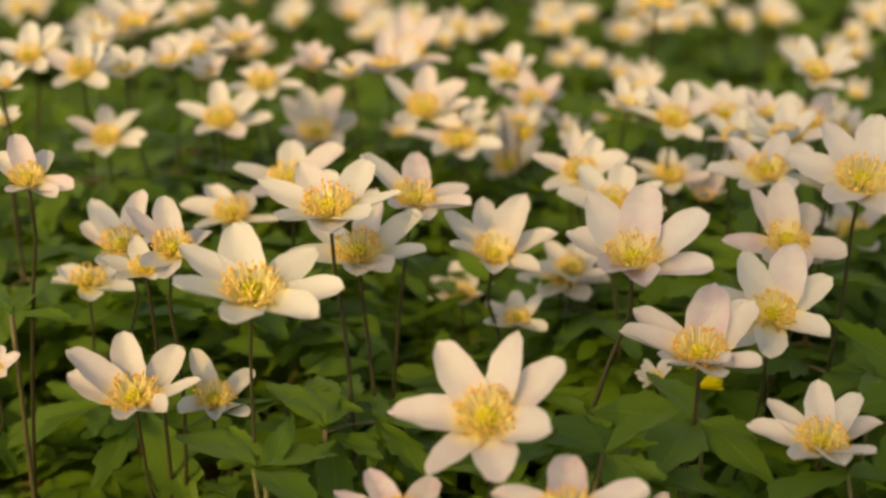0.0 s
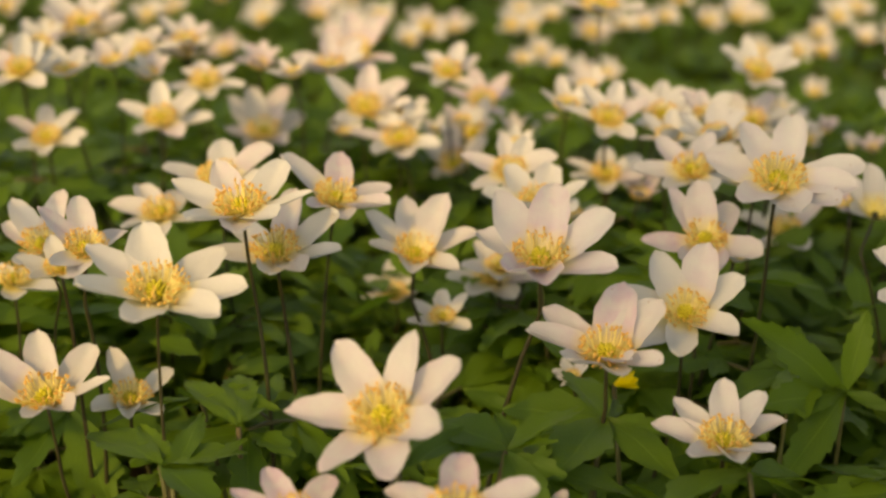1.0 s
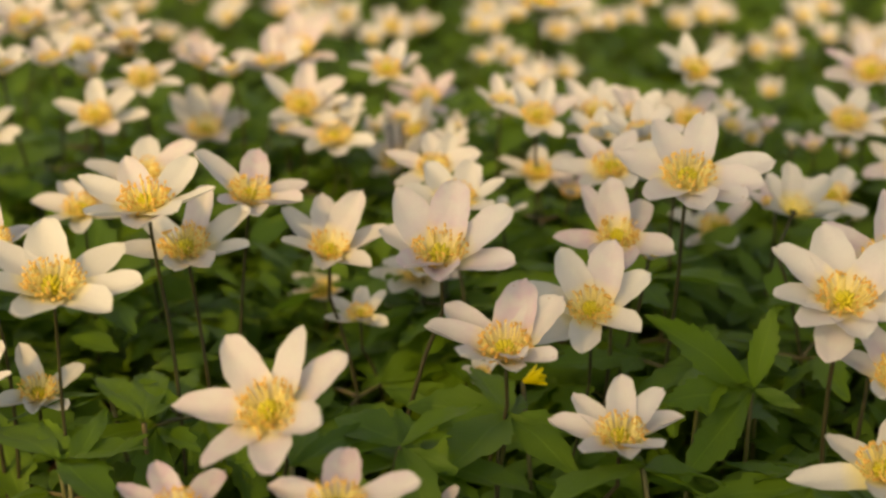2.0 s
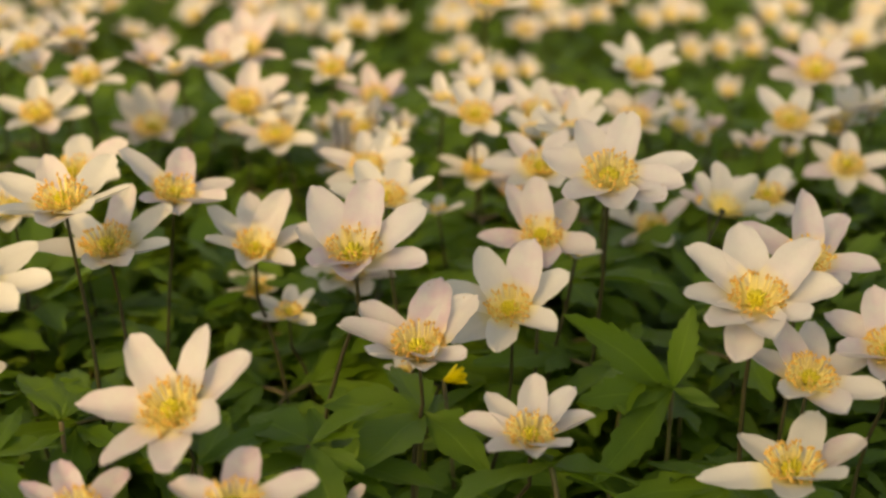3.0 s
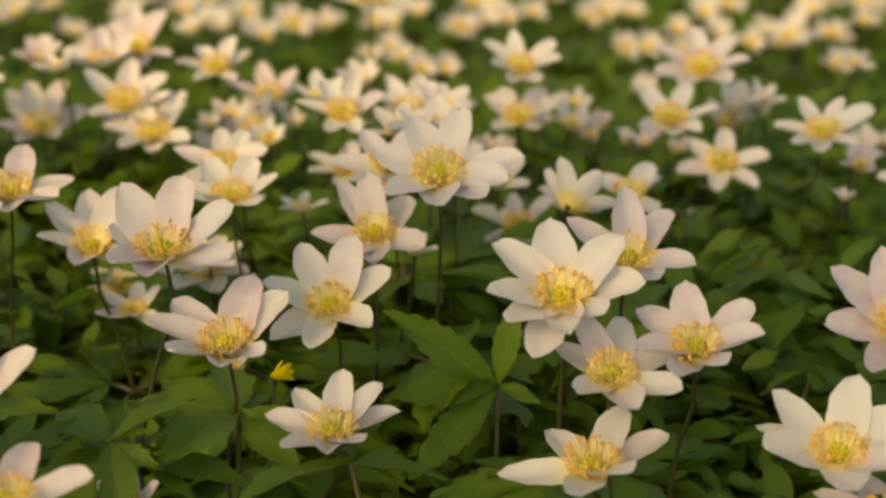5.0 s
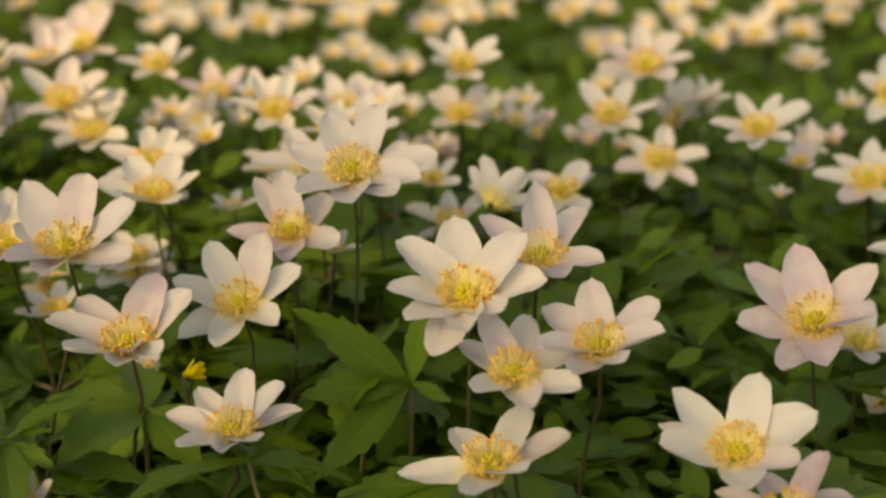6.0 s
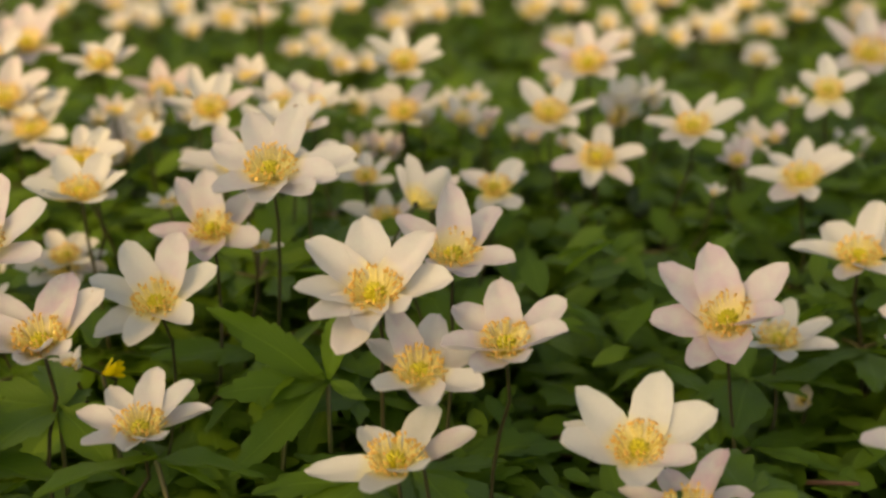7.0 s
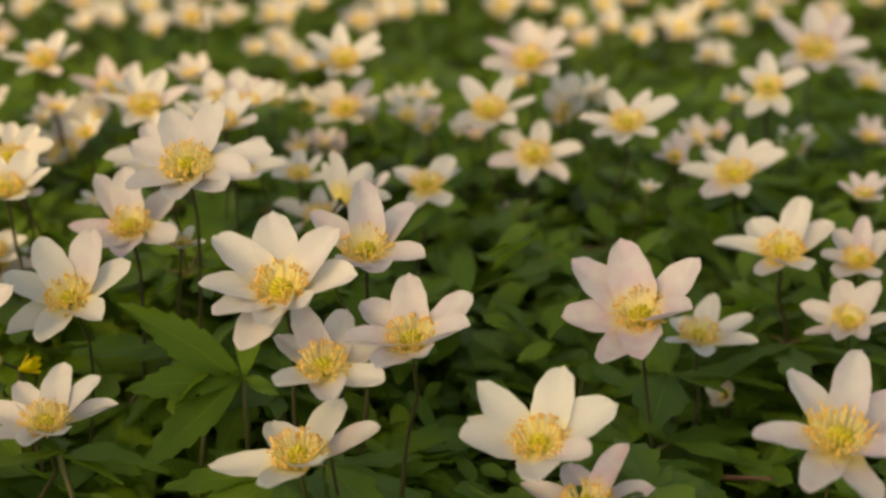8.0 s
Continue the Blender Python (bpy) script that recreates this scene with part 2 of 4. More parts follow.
# ---- leaves ----
def add_leaflet(shape, rng, length, wide, m, rows=15, cols=5, slot=0, teeth=1.0):
    """A lance-shaped leaflet with a few coarse teeth beyond its middle, folded along the midrib."""
    fold, droop, wave = rng.uniform(0.05, 0.32), rng.uniform(0.05, 0.42), rng.uniform(0, 6)
    grid, uvs = [], []
    peak = rng.uniform(0.42, 0.55)
    first = len(shape.v)
    for i in range(rows):
        u = i / (rows - 1)
        e = u / peak if u < peak else (1 - u) / (1 - peak)
        w = wide * (0.10 + 0.90 * math.sin(min(1, e) * math.pi / 2) ** 1.25) if u < 1 else wide * 0.02
        saw = (0.0, 0.17, -0.16)[i % 3] if 0.34 < u < 0.95 else 0.0
        row, urow = [], []
        for j in range(cols):
            v = -1 + 2 * j / (cols - 1)
            edge = abs(v) ** 3
            x = w * v * (1 + teeth * saw * edge)
            y = u + teeth * 0.045 * edge * (saw > 0)
            z = fold * w * abs(v) - droop * u * u * 0.5 + 0.018 * math.sin(wave + 9 * u + 3 * v)
            row.append((x * length, y * length, z * length))
            urow.append((u, v))
        grid.append(row)
        uvs.append(urow)
    shape.sheet(grid, uvs, slot)
    shape.place(m, first)


def leaf_shape(rng):
    """A stem leaf, about one unit across: a short stalk and three cut leaflets, the outer ones cleft in two."""
    shape = Shape()
    shape.tube([(0, 0, 0), (0, 0.09, 0.015), (0, 0.2, 0.02)], [0.018, 0.015, 0.013], 5, 1)
    foot = pose(0, 0.19, 0.02)
    for turn, size, wide in ((rng.uniform(-8, 8), 0.82, 0.20), (rng.uniform(44, 58), 0.74, 0.175), (rng.uniform(-58, -44), 0.74, 0.175),
                             (rng.uniform(78, 96), 0.52, 0.18), (rng.uniform(-96, -78), 0.52, 0.18)):
        add_leaflet(shape, rng, size * rng.uniform(0.88, 1.1), wide * rng.uniform(0.85, 1.15), foot @ pose(0, 0, rng.uniform(-0.01, 0.01), rng.uniform(-10, 8), rng.uniform(-16, 16), turn))
    return shape


def lance_shape(rng):
    """One long leaflet with a pointed tip and a few teeth."""
    shape = Shape()
    add_leaflet(shape, rng, 1.0, rng.uniform(0.130, 0.150), pose(0, 0, 0, 6), 25, 5, 0, 0.6)
    return shape


def leaflet_shape(rng):
    """One leaflet a unit long, with a side lobe."""
    shape = Shape()
    add_leaflet(shape, rng, 1.0, rng.uniform(0.18, 0.25), pose(0, 0, 0), teeth=rng.choice((0.25, 0.5, 0.9)))
    side = rng.choice((-1, 1))
    add_leaflet(shape, rng, rng.uniform(0.48, 0.66), rng.uniform(0.18, 0.24), pose(0, 0.04, -0.012, -4, 6 * side, 40 * side))
    return shape


LEAVES = [leaf_shape(rng).mesh("leaf", [LEAF, PETIOLE]) for k in range(10)]
LEAFLETS = [leaflet_shape(rng).mesh("leaflet", [LEAF_LOW]) for k in range(10)]
LANCES = [lance_shape(rng).mesh("leaflet", [LEAF_LOW]) for k in range(5)]


# ---- ground ----
def build_ground():
    def steps(lo, hi, fine, far):
        inner = [lo + (hi - lo) * k / fine for k in range(fine + 1)]
        out = [far * q for q in (0.004, 0.012, 0.04, 0.12, 0.35, 1.0)]
        return [lo - o for o in reversed(out)] + inner + [hi + o for o in out]
    xs, ys = steps(-0.9, 1.2, 105, 300.0), steps(-0.2, 1.9, 105, 300.0)
    shape = Shape()
    shape.sheet([[(x, y, ground_z(x, y)) for x in xs] for y in ys], [[(x, y) for x in xs] for y in ys])
    ob = new("ground", shape.mesh("ground", [SOIL]))
    tagged(ob, "dark damp woodland soil with moss and leaf litter", "ground", kind="structure")


build_ground()

# ---- flowers ----
count = [0]
GROUP = "wood anemones in the carpet"
WHITE_LABEL = "white wood anemone in open bloom with yellow stamens"
PINK_LABEL = "pink-flushed white wood anemone in open bloom"
BUD_LABEL = "small white wood anemone flower, still half closed"
CUP_LABEL = "white wood anemone with petals raised in a cup"


def anemone(x, y, z, size, petals=6, tilt=28, turn=0, cup=24, spin=0, pink=0.15, leaves=True, worn=0.0, lean=None, broad=1.0):
    """A wood anemone. x, y, z: the middle of the flower; size: the length of a petal; tilt: degrees by which it leans from upright
    towards turn (0: towards -y, positive: towards +x); cup: how far the petals rise; spin: turn of the first petal from the back, clockwise.
    petals: how many, or the turn, rise and length of each petal's tip; broad: how wide they are."""
    count[0] += 1
    r = random.Random(count[0] * 7 + 3)
    face = pose(0, 0, 0, 0, 0, turn) @ pose(0, 0, 0, tilt)
    up = face.to_3x3() @ Vector((0, 0, 1))
    head = Vector((x, y, z)) - up * size * 0.16
    gx, gy = x + r.uniform(-0.017, 0.017) - up.x * 0.012, y + r.uniform(-0.008, 0.012) - up.y * 0.012
    gx = gx if lean is None else x + lean
    root = new("wood_anemone")
    root.matrix_basis = pose(gx, gy, ground_z(gx, gy))
    base = root.matrix_basis.translation
    label = BUD_LABEL if cup > 45 else PINK_LABEL if pink > 0.5 else CUP_LABEL if cup > 24 else WHITE_LABEL
    tagged(root, label, "flower", GROUP)
    top = head - base
    # stem: straight from the ground, bending into the flower's neck
    bow = Vector((r.uniform(-0.012, 0.012), r.uniform(-0.010, 0.010), 0))
    neck = top - up * min(0.018, 0.2 * top.length)
    path = []
    for k in range(9):
        u = k / 8
        a, b2, c = Vector((0, 0, -0.003)), neck * 0.6 + bow, neck
        if u < 0.75:
            w = u / 0.75
            path.append(a * (1 - w) ** 2 + b2 * 2 * w * (1 - w) + c * w * w)
        else:
            w = (u - 0.75) / 0.25
            path.append(neck.lerp(top, w))
    stem = Shape()
    thick = 0.00054 * r.uniform(0.85, 1.2)
    stem.tube(path, [thick * (1.25 - 0.35 * k / 8) for k in range(9)], 6)
    stem.tube([top - up * 0.0016, top - up * 0.0004, top + up * 0.001], [thick * 0.9, size * 0.075, size * 0.085], 7)
    part("stem", stem.mesh("stem", [STEM]), root)
    # petals in two alternating whorls
    seat = Matrix.Translation(top) @ face
    fitted = not isinstance(petals, int)
    if not fitted:
        petals = [(spin + 360 * k / petals + r.uniform(-8, 8), cup + (-5, 4)[k % 2] + r.uniform(-8, 8), r.uniform(0.9, 1.06)) for k in range(petals)]
    for k, (angle, rise, long) in enumerate(petals):
        low = k % 2
        long *= size
        kind = r.randrange(len(PETALS))
        roll, fat = r.uniform(-9, 9), r.uniform(0.90, 1.12) * broad
        if fitted:
            # the petal's own curl and sideways bend are taken off, so that its tip points where it is told to
            curl, bend = PETAL_FORMS[kind]
            m = seat @ pose(0, 0, -0.0004 * low, 0, 0, math.degrees(math.atan(bend)) - angle) @ pose(0, 0, 0, rise - math.degrees(math.atan(curl)), roll, 0)
            m = m @ Matrix.Diagonal((long * fat, long, long, 1))
        else:
            m = seat @ pose(0, 0, -0.0004 * low, 0, 0, -angle) @ pose(0, size * 0.05, 0, rise, roll, 0) @ Matrix.Diagonal((long * fat, long * 0.95, long, 1))
        leafy = part("petal", PETALS[kind], root, m)
        leafy.color = (min(1, max(0, pink + r.uniform(-0.14, 0.10) + (0.4 if r.random() < 0.12 else 0.0))), max(worn, 1.0 if r.random() < 0.06 else 0.0), 0, 1)
    turnabout = pose(0, 0, 0, 0, 0, r.uniform(0, 360)) @ (Matrix.Diagonal((size * 0.35, size * 0.35, size * 0.8, 1)) if cup > 45 else Matrix.Diagonal((size * 0.92, size * 0.92, size * 1.08, 1)))
    tufts = STAMENS if y < 0.56 else FAR_STAMENS
    part("stamen_tuft", tufts[r.randrange(len(tufts))], root, seat @ turnabout, "ring of pale stamens with yellow anthers")["kind"] = "stuff"
    part("pistil", PISTILS[r.randrange(len(PISTILS))], root, seat @ turnabout @ Matrix.Diagonal((1.12, 1.12, 1.05, 1)), "small yellow-green pistil cluster")["kind"] = "stuff"
    if leaves and not (x < -0.055 and y < 0.37):
        collar = r.uniform(0.30, 0.52) * (0.8 if y < 0.40 else 1.0)
        lift = r.uniform(-12, 26) if y > 0.40 else r.uniform(-22, 6)
        at = path[max(1, round(collar * 8))]
        first = r.uniform(0, 120)
        for k in range(3):
            big = r.uniform(0.036, 0.050)
            m = Matrix.Translation(at) @ pose(0, 0, 0, 0, 0, first + 120 * k + r.uniform(-14, 14)) @ pose(0, 0, 0, lift + r.uniform(-9, 9), r.uniform(-10, 10), 0) @ Matrix.Diagonal((big, big, big, 1))
            part("leaf", LEAVES[r.randrange(len(LEAVES))], root, m)
    return root


anemone(-0.0828, 0.3515, 0.1050, 0.0129, 6, 15, 0, 19, 30, 0.05)
anemone(-0.0647, 0.3443, 0.0683, 0.0176, [(349, 33, 1.00), (56, 7, 1.00), (161, 23, 1.00), (231, 28, 1.00), (191, 26, 1.00)], 14, 22, 23, 0, 0.05, broad=0.83)
anemone(0.0063, 0.4550, 0.0530, 0.0154, 6, 17, -20, 27, -30, 0)
anemone(0.0263, 0.4600, 0.0396, 0.0107, 5, 19, 30, 37, 10, 0)
anemone(0.0548, 0.4167, 0.1021, 0.0195, 6, 9, 0, 23, 24, 0.1)
anemone(-0.1370, 0.6025, 0.1216, 0.0227, 7, 15, 0, 23, 0, 0.3)
anemone(-0.1259, 0.5300, 0.1174, 0.0156, 6, 11, 10, 27, 30, 0.1)
anemone(-0.1000, 0.5600, 0.1085, 0.0131, 6, 19, 0, 33, 10, 0.1)
anemone(-0.0241, 0.5744, 0.1087, 0.0194, 6, 11, -20, 25, 20, 0.3)
anemone(0.0919, 0.5856, 0.1333, 0.0213, 6, 9, 0, 17, 0, 0.05)
anemone(0.1685, 0.4550, 0.0867, 0.0136, 5, 4, -50, 23, 10, 0.5)
anemone(0.1281, 0.4300, 0.1043, 0.0196, 6, 7, 10, 17, 40, 0.1)
anemone(0.1202, 0.4600, 0.1114, 0.0169, 6, 9, 0, 23, 10, 0.1)
anemone(0.0238, 0.4000, 0.0683, 0.0129, 6, 15, 0, 17, 0, 0.05)
anemone(0.0436, 0.4300, 0.0741, 0.0148, 6, 15, 0, 17, 20, 0.05)
anemone(-0.1497, 0.4500, 0.1318, 0.0118, 6, 15, 0, 23, 0, 0.05)
anemone(-0.1536, 0.4600, 0.1161, 0.0089, 6, 15, 0, 23, 20, 0.05)
anemone(-0.0102, 0.2635, 0.0793, 0.0188, [(319, 12, 1.00), (10, 3, 1.00), (288, 7, 1.00), (100, 22, 1.00), (138, 17, 1.00), (186, 19, 1.00)], 9, -18, 13, 0, 0.9, broad=0.87)
anemone(0.0472, 0.2850, 0.0651, 0.0130, 6, 19, 0, 29, 0, 0.8)
anemone(0.2338, 0.2836, 0.0655, 0.0200, [(19, 34, 1.00), (326, 1, 1.00), (283, -1, 1.00), (37, -2, 1.00), (133, 25, 1.00), (184, 23, 1.00)], 8, -26, 13, 0, 0.7, broad=0.87)
anemone(-0.1212, 0.3300, 0.0836, 0.0093, 6, 17, 0, 21, 10, 0.6, lean=-0.012)
anemone(-0.1129, 1.0084, 0.0450, 0.0147, 7, 35, -10, 20, 35, 0.05)
anemone(-0.0629, 1.0527, 0.0450, 0.0167, 6, 34, 15, 31, 40, 0.05)
anemone(0.0810, 1.0192, 0.0450, 0.0153, 7, 27, 0, 24, 15, 0.05)
anemone(0.0865, 0.9577, 0.0450, 0.0151, 6, 34, -25, 30, 40, 0.05)
anemone(0.0748, 0.8613, 0.0450, 0.0114, 6, 24, 15, 20, 30, 0.05)
anemone(0.1875, 0.9979, 0.0450, 0.0128, 7, 35, 10, 18, 35, 0.05)
anemone(0.2473, 1.0235, 0.0450, 0.0177, 7, 39, -10, 34, 45, 0.05)
anemone(0.3163, 1.0192, 0.0450, 0.0157, 6, 24, 5, 28, 30, 0.05)
anemone(0.1079, 0.8203, 0.0450, 0.0138, 7, 39, 20, 30, 15, 0.05)
anemone(0.2853, 0.9388, 0.0450, 0.0129, 6, 40, -15, 27, 10, 0.05)
anemone(0.0855, 0.6636, 0.0600, 0.0129, 7, 29, 10, 20, 5, 0.05)
anemone(0.0652, 0.6431, 0.0600, 0.0082, 6, 36, -5, 31, 0, 0.05)
anemone(-0.1940, 0.9986, 0.0450, 0.0181, 6, 26, -15, 33, 50, 0.05)
anemone(-0.0455, 0.9605, 0.0450, 0.0162, 7, 29, -20, 36, 35, 0.05)
anemone(-0.0231, 0.9973, 0.0450, 0.0151, 6, 40, -5, 25, 40, 0.05)
anemone(0.0007, 0.9146, 0.0450, 0.0150, 6, 26, -15, 27, 20, 0.05)
anemone(0.0871, 0.8815, 0.0450, 0.0119, 7, 35, 10, 24, 5, 0.05)
anemone(0.1236, 0.8197, 0.0450, 0.0137, 6, 32, 15, 34, 50, 0.05)
anemone(0.1518, 0.9638, 0.0450, 0.0138, 7, 33, 20, 32, 45, 0.05)
anemone(0.2567, 0.8841, 0.0450, 0.0141, 6, 40, 15, 23, 40, 0.05)
anemone(0.3142, 0.9969, 0.0450, 0.0144, 6, 40, 5, 18, 10, 0.05)
anemone(0.3715, 0.9482, 0.0450, 0.0169, 6, 30, -25, 36, 0, 0.05)
anemone(0.2404, 0.7729, 0.0450, 0.0116, 6, 32, -25, 33, 50, 0.05)
anemone(-0.1086, 0.9899, 0.0450, 0.0157, 6, 38, -25, 30, 50, 0.05)
anemone(-0.0523, 0.9307, 0.0450, 0.0156, 6, 30, -25, 35, 30, 0.05)
anemone(-0.0328, 0.9396, 0.0450, 0.0154, 7, 31, -20, 33, 25, 0.05)
anemone(0.0727, 0.9667, 0.0450, 0.0145, 6, 36, 5, 23, 0, 0.05)
anemone(0.0956, 0.8521, 0.0450, 0.0120, 7, 25, -20, 29, 25, 0.05)
anemone(0.1025, 0.9967, 0.0450, 0.0154, 6, 26, -15, 27, 20, 0.05)
anemone(0.1679, 0.9711, 0.0450, 0.0137, 7, 37, -10, 30, 55, 0.05)
anemone(0.2400, 0.9943, 0.0450, 0.0182, 6, 32, 15, 34, 50, 0.05)
anemone(0.3103, 0.9159, 0.0450, 0.0144, 6, 24, 5, 34, 0, 0.05)
anemone(0.3268, 0.8946, 0.0450, 0.0139, 6, 38, 5, 27, 50, 0.05)
anemone(0.3589, 0.9188, 0.0450, 0.0149, 7, 41, -20, 26, 5, 0.05)
anemone(0.3682, 0.8329, 0.0450, 0.0139, 6, 34, -5, 34, 10, 0.05)
anemone(0.4415, 0.7624, 0.0450, 0.0181, 7, 29, 10, 33, 35, 0.05)
anemone(0.1756, 0.6716, 0.0600, 0.0115, 6, 32, -15, 25, 50, 0.05)
anemone(0.1287, 0.6635, 0.0600, 0.0134, 7, 29, 20, 31, 5, 0.05)
anemone(0.0623, 0.3599, 0.0665, 0.0078, 5, 20, -30, 40, 10, 0)
anemone(0.2130, 0.5731, 0.0716, 0.0090, 6, 24, -25, 40, 33, 0.6, leaves=False)
anemone(0.2271, 0.5722, 0.0693, 0.0078, 5, 29, -22, 37, 22, 0.2, leaves=False)
anemone(0.1815, 0.5956, 0.0744, 0.0140, 5, 27, 20, 38, 58, 0.2, leaves=False)
anemone(0.1903, 0.5938, 0.0696, 0.0100, 5, 31, -2, 36, 16, 0.2, leaves=False)
anemone(0.2515, 0.5779, 0.0860, 0.0165, 5, 12, 20, 46, 45, 0.0, leaves=False)
anemone(0.2634, 0.5797, 0.0887, 0.0120, 6, 18, 30, 36, 1, 0.05, leaves=False)
anemone(0.3175, 0.5719, 0.0723, 0.0094, 5, 17, 20, 34, 48, 0.6, leaves=False)
anemone(0.3078, 0.5712, 0.0707, 0.0120, 5, 34, 24, 40, 22, 0.2, leaves=False)
anemone(0.3571, 0.5882, 0.0600, 0.0150, 5, 20, -2, 40, 34, 0.1, leaves=False)
anemone(0.2913, 0.5205, 0.0785, 0.0110, 6, 34, -17, 40, 3, 0.6, leaves=False)
anemone(0.3916, 0.5908, 0.0648, 0.0129, 6, 26, 20, 35, 45, 0.6, leaves=False)
anemone(0.2516, 0.5941, 0.0749, 0.0165, 5, 20, -20, 38, 30, 0.1, leaves=False)
anemone(0.1328, 0.5885, 0.0620, 0.0106, 5, 34, -19, 37, 32, 0.2, leaves=False)
anemone(0.1447, 0.5699, 0.0693, 0.0102, 6, 18, 21, 38, 59, 0.2, leaves=False)
anemone(0.1474, 0.5683, 0.0653, 0.0132, 6, 14, -10, 40, 33, 0.6, leaves=False)
anemone(0.1174, 0.6149, 0.0749, 0.0156, 5, 21, 0, 35, 26, 0.2, leaves=False)
anemone(0.2199, 0.5576, 0.0370, 0.0070, 5, 22, 20, 36, 38, 0.2, leaves=False)
anemone(0.2291, 0.5582, 0.0386, 0.0102, 5, 23, 28, 39, 50, 0.2, leaves=False)
anemone(0.3524, 0.4678, 0.0805, 0.0125, 6, 16, -26, 37, 15, 0.6, leaves=False)
anemone(0.2892, 0.3872, 0.0402, 0.0110, 6, 55, -25, 60, 35, 0.05, leaves=False)
anemone(0.0288, 0.5736, 0.0650, 0.0211, 5, 33, -18, 38, 50, 0.2, leaves=False)
anemone(0.0375, 0.5978, 0.0722, 0.0187, 6, 36, -24, 38, 25, 0.2, leaves=False)
anemone(0.0993, 0.4929, 0.0780, 0.0130, 5, 18, 20, 39, 0, 0.6, leaves=False)
anemone(-0.0476, 0.3139, 0.1146, 0.0236, [(5, 20, 1.00), (320, 18, 1.00), (255, 28, 1.00), (60, 11, 1.00), (116, 16, 1.00), (150, 17, 1.00), (209, 22, 1.00)], 15, 22, 19, 0, 0, lean=0.001, broad=1.06)
anemone(-0.0311, 0.3508, 0.1240, 0.0225, [(327, 15, 1.00), (19, 14, 1.00), (285, 16, 1.00), (94, 23, 1.00), (203, 24, 1.00), (169, 19, 1.00), (135, 23, 1.00)], 12, -9, 19, 0, 0, lean=0.004, broad=0.92)
anemone(0.0101, 0.2805, 0.0965, 0.0228, [(314, 29, 1.00), (18, 35, 1.00), (47, 21, 1.01), (112, 32, 1.00), (157, 17, 1.00), (201, 15, 1.00), (259, 13, 1.03)], 25, -16, 23, 0, 0.4, broad=0.92)
anemone(0.0154, 0.3898, 0.0945, 0.0206, [(353, 31, 1.00), (308, 29, 1.02), (249, 38, 1.00), (46, 47, 1.12), (88, 22, 1.06), (140, 24, 1.00), (194, 30, 1.00)], 21, 9, 32, 0, 0.25, broad=0.92)
anemone(0.0498, 0.3326, 0.1160, 0.0222, [(11, 40, 1.00), (311, 42, 1.02), (68, 31, 1.05), (109, 14, 1.00), (307, -1, 1.00), (206, 32, 1.00), (172, 25, 1.00)], 18, -7, 26, 0, 0.35, lean=-0.0175, broad=1.10)
anemone(0.0670, 0.3222, 0.0932, 0.0224, [(1, 33, 1.00), (298, 21, 1.00), (261, 25, 1.03), (204, 34, 1.00), (36, 26, 1.00), (149, 36, 0.80), (127, 27, 1.00), (167, 29, 1.00)], 13, -13, 30, 0, 0.4, worn=1.0, lean=0.009, broad=0.84)
anemone(0.0922, 0.3486, 0.0927, 0.0196, [(326, 41, 1.03), (19, 36, 1.14), (55, 16, 1.04), (130, 23, 1.00), (187, 18, 1.00), (231, 2, 1.00), (276, 22, 1.04)], 29, -9, 23, 0, 0.05, broad=1.01)
anemone(0.0959, 0.3043, 0.0771, 0.0193, [(356, 28, 1.00), (319, 13, 1.00), (40, 22, 1.00), (283, 8, 1.00), (60, 5, 1.00), (216, 25, 1.00), (177, 27, 1.00), (146, 31, 1.00)], 10, -7, 20, 0, 0.3, broad=0.87)
anemone(-0.0820, 0.3232, 0.0798, 0.0214, [(346, 28, 1.00), (25, 14, 1.00), (286, 39, 1.07), (291, 11, 1.00), (97, 27, 1.00), (136, 28, 1.00), (171, 30, 1.00)], 13, -2, 25, 0, 0.35, broad=0.92)
anemone(0.1556, 0.3241, 0.1063, 0.0228, [(344, 29, 1.00), (45, 35, 1.04), (294, 27, 1.05), (247, 26, 1.00), (218, 24, 1.00), (89, 21, 1.00), (195, 6, 1.00), (167, 27, 1.00), (144, 34, 1.00)], 25, -10, 25, 0, 0.25, broad=1.06)
anemone(0.1677, 0.3110, 0.0900, 0.0208, [(339, 31, 1.00), (15, 18, 1.00), (322, 0, 1.00), (67, 9, 1.00), (126, 18, 1.00), (170, 20, 1.00), (218, 25, 1.00)], 13, 4, 17, 0, 0.2, broad=0.92)
anemone(0.1899, 0.3178, 0.0944, 0.0209, [(346, 29, 1.00), (37, 22, 1.00), (96, 32, 1.00), (301, 12, 1.00), (225, 27, 1.00), (190, 23, 1.00), (147, 30, 1.00)], 14, -17, 25, 0, 0.5, broad=0.97)
anemone(0.1764, 0.3550, 0.1048, 0.0221, [(348, 53, 1.01), (47, 21, 1.00), (125, 24, 1.00), (313, 16, 1.00), (170, 27, 1.00), (203, 33, 1.00)], 18, 4, 29, 0, 0.65, broad=0.97)
anemone(0.1614, 0.2961, 0.0724, 0.0226, [(342, 15, 1.00), (289, 0, 1.00), (18, 6, 1.00), (230, -1, 1.06), (110, 31, 1.00), (148, 22, 1.00)], 8, -48, 12, 0, 0, broad=0.92)
anemone(0.2222, 0.2936, 0.0771, 0.0218, [(8, 37, 1.00), (290, 36, 1.05), (54, 21, 1.04), (285, 3, 1.00), (243, 26, 1.00), (117, 32, 1.00), (163, 26, 1.00)], 17, -19, 26, 0, 0.05, broad=1.01)
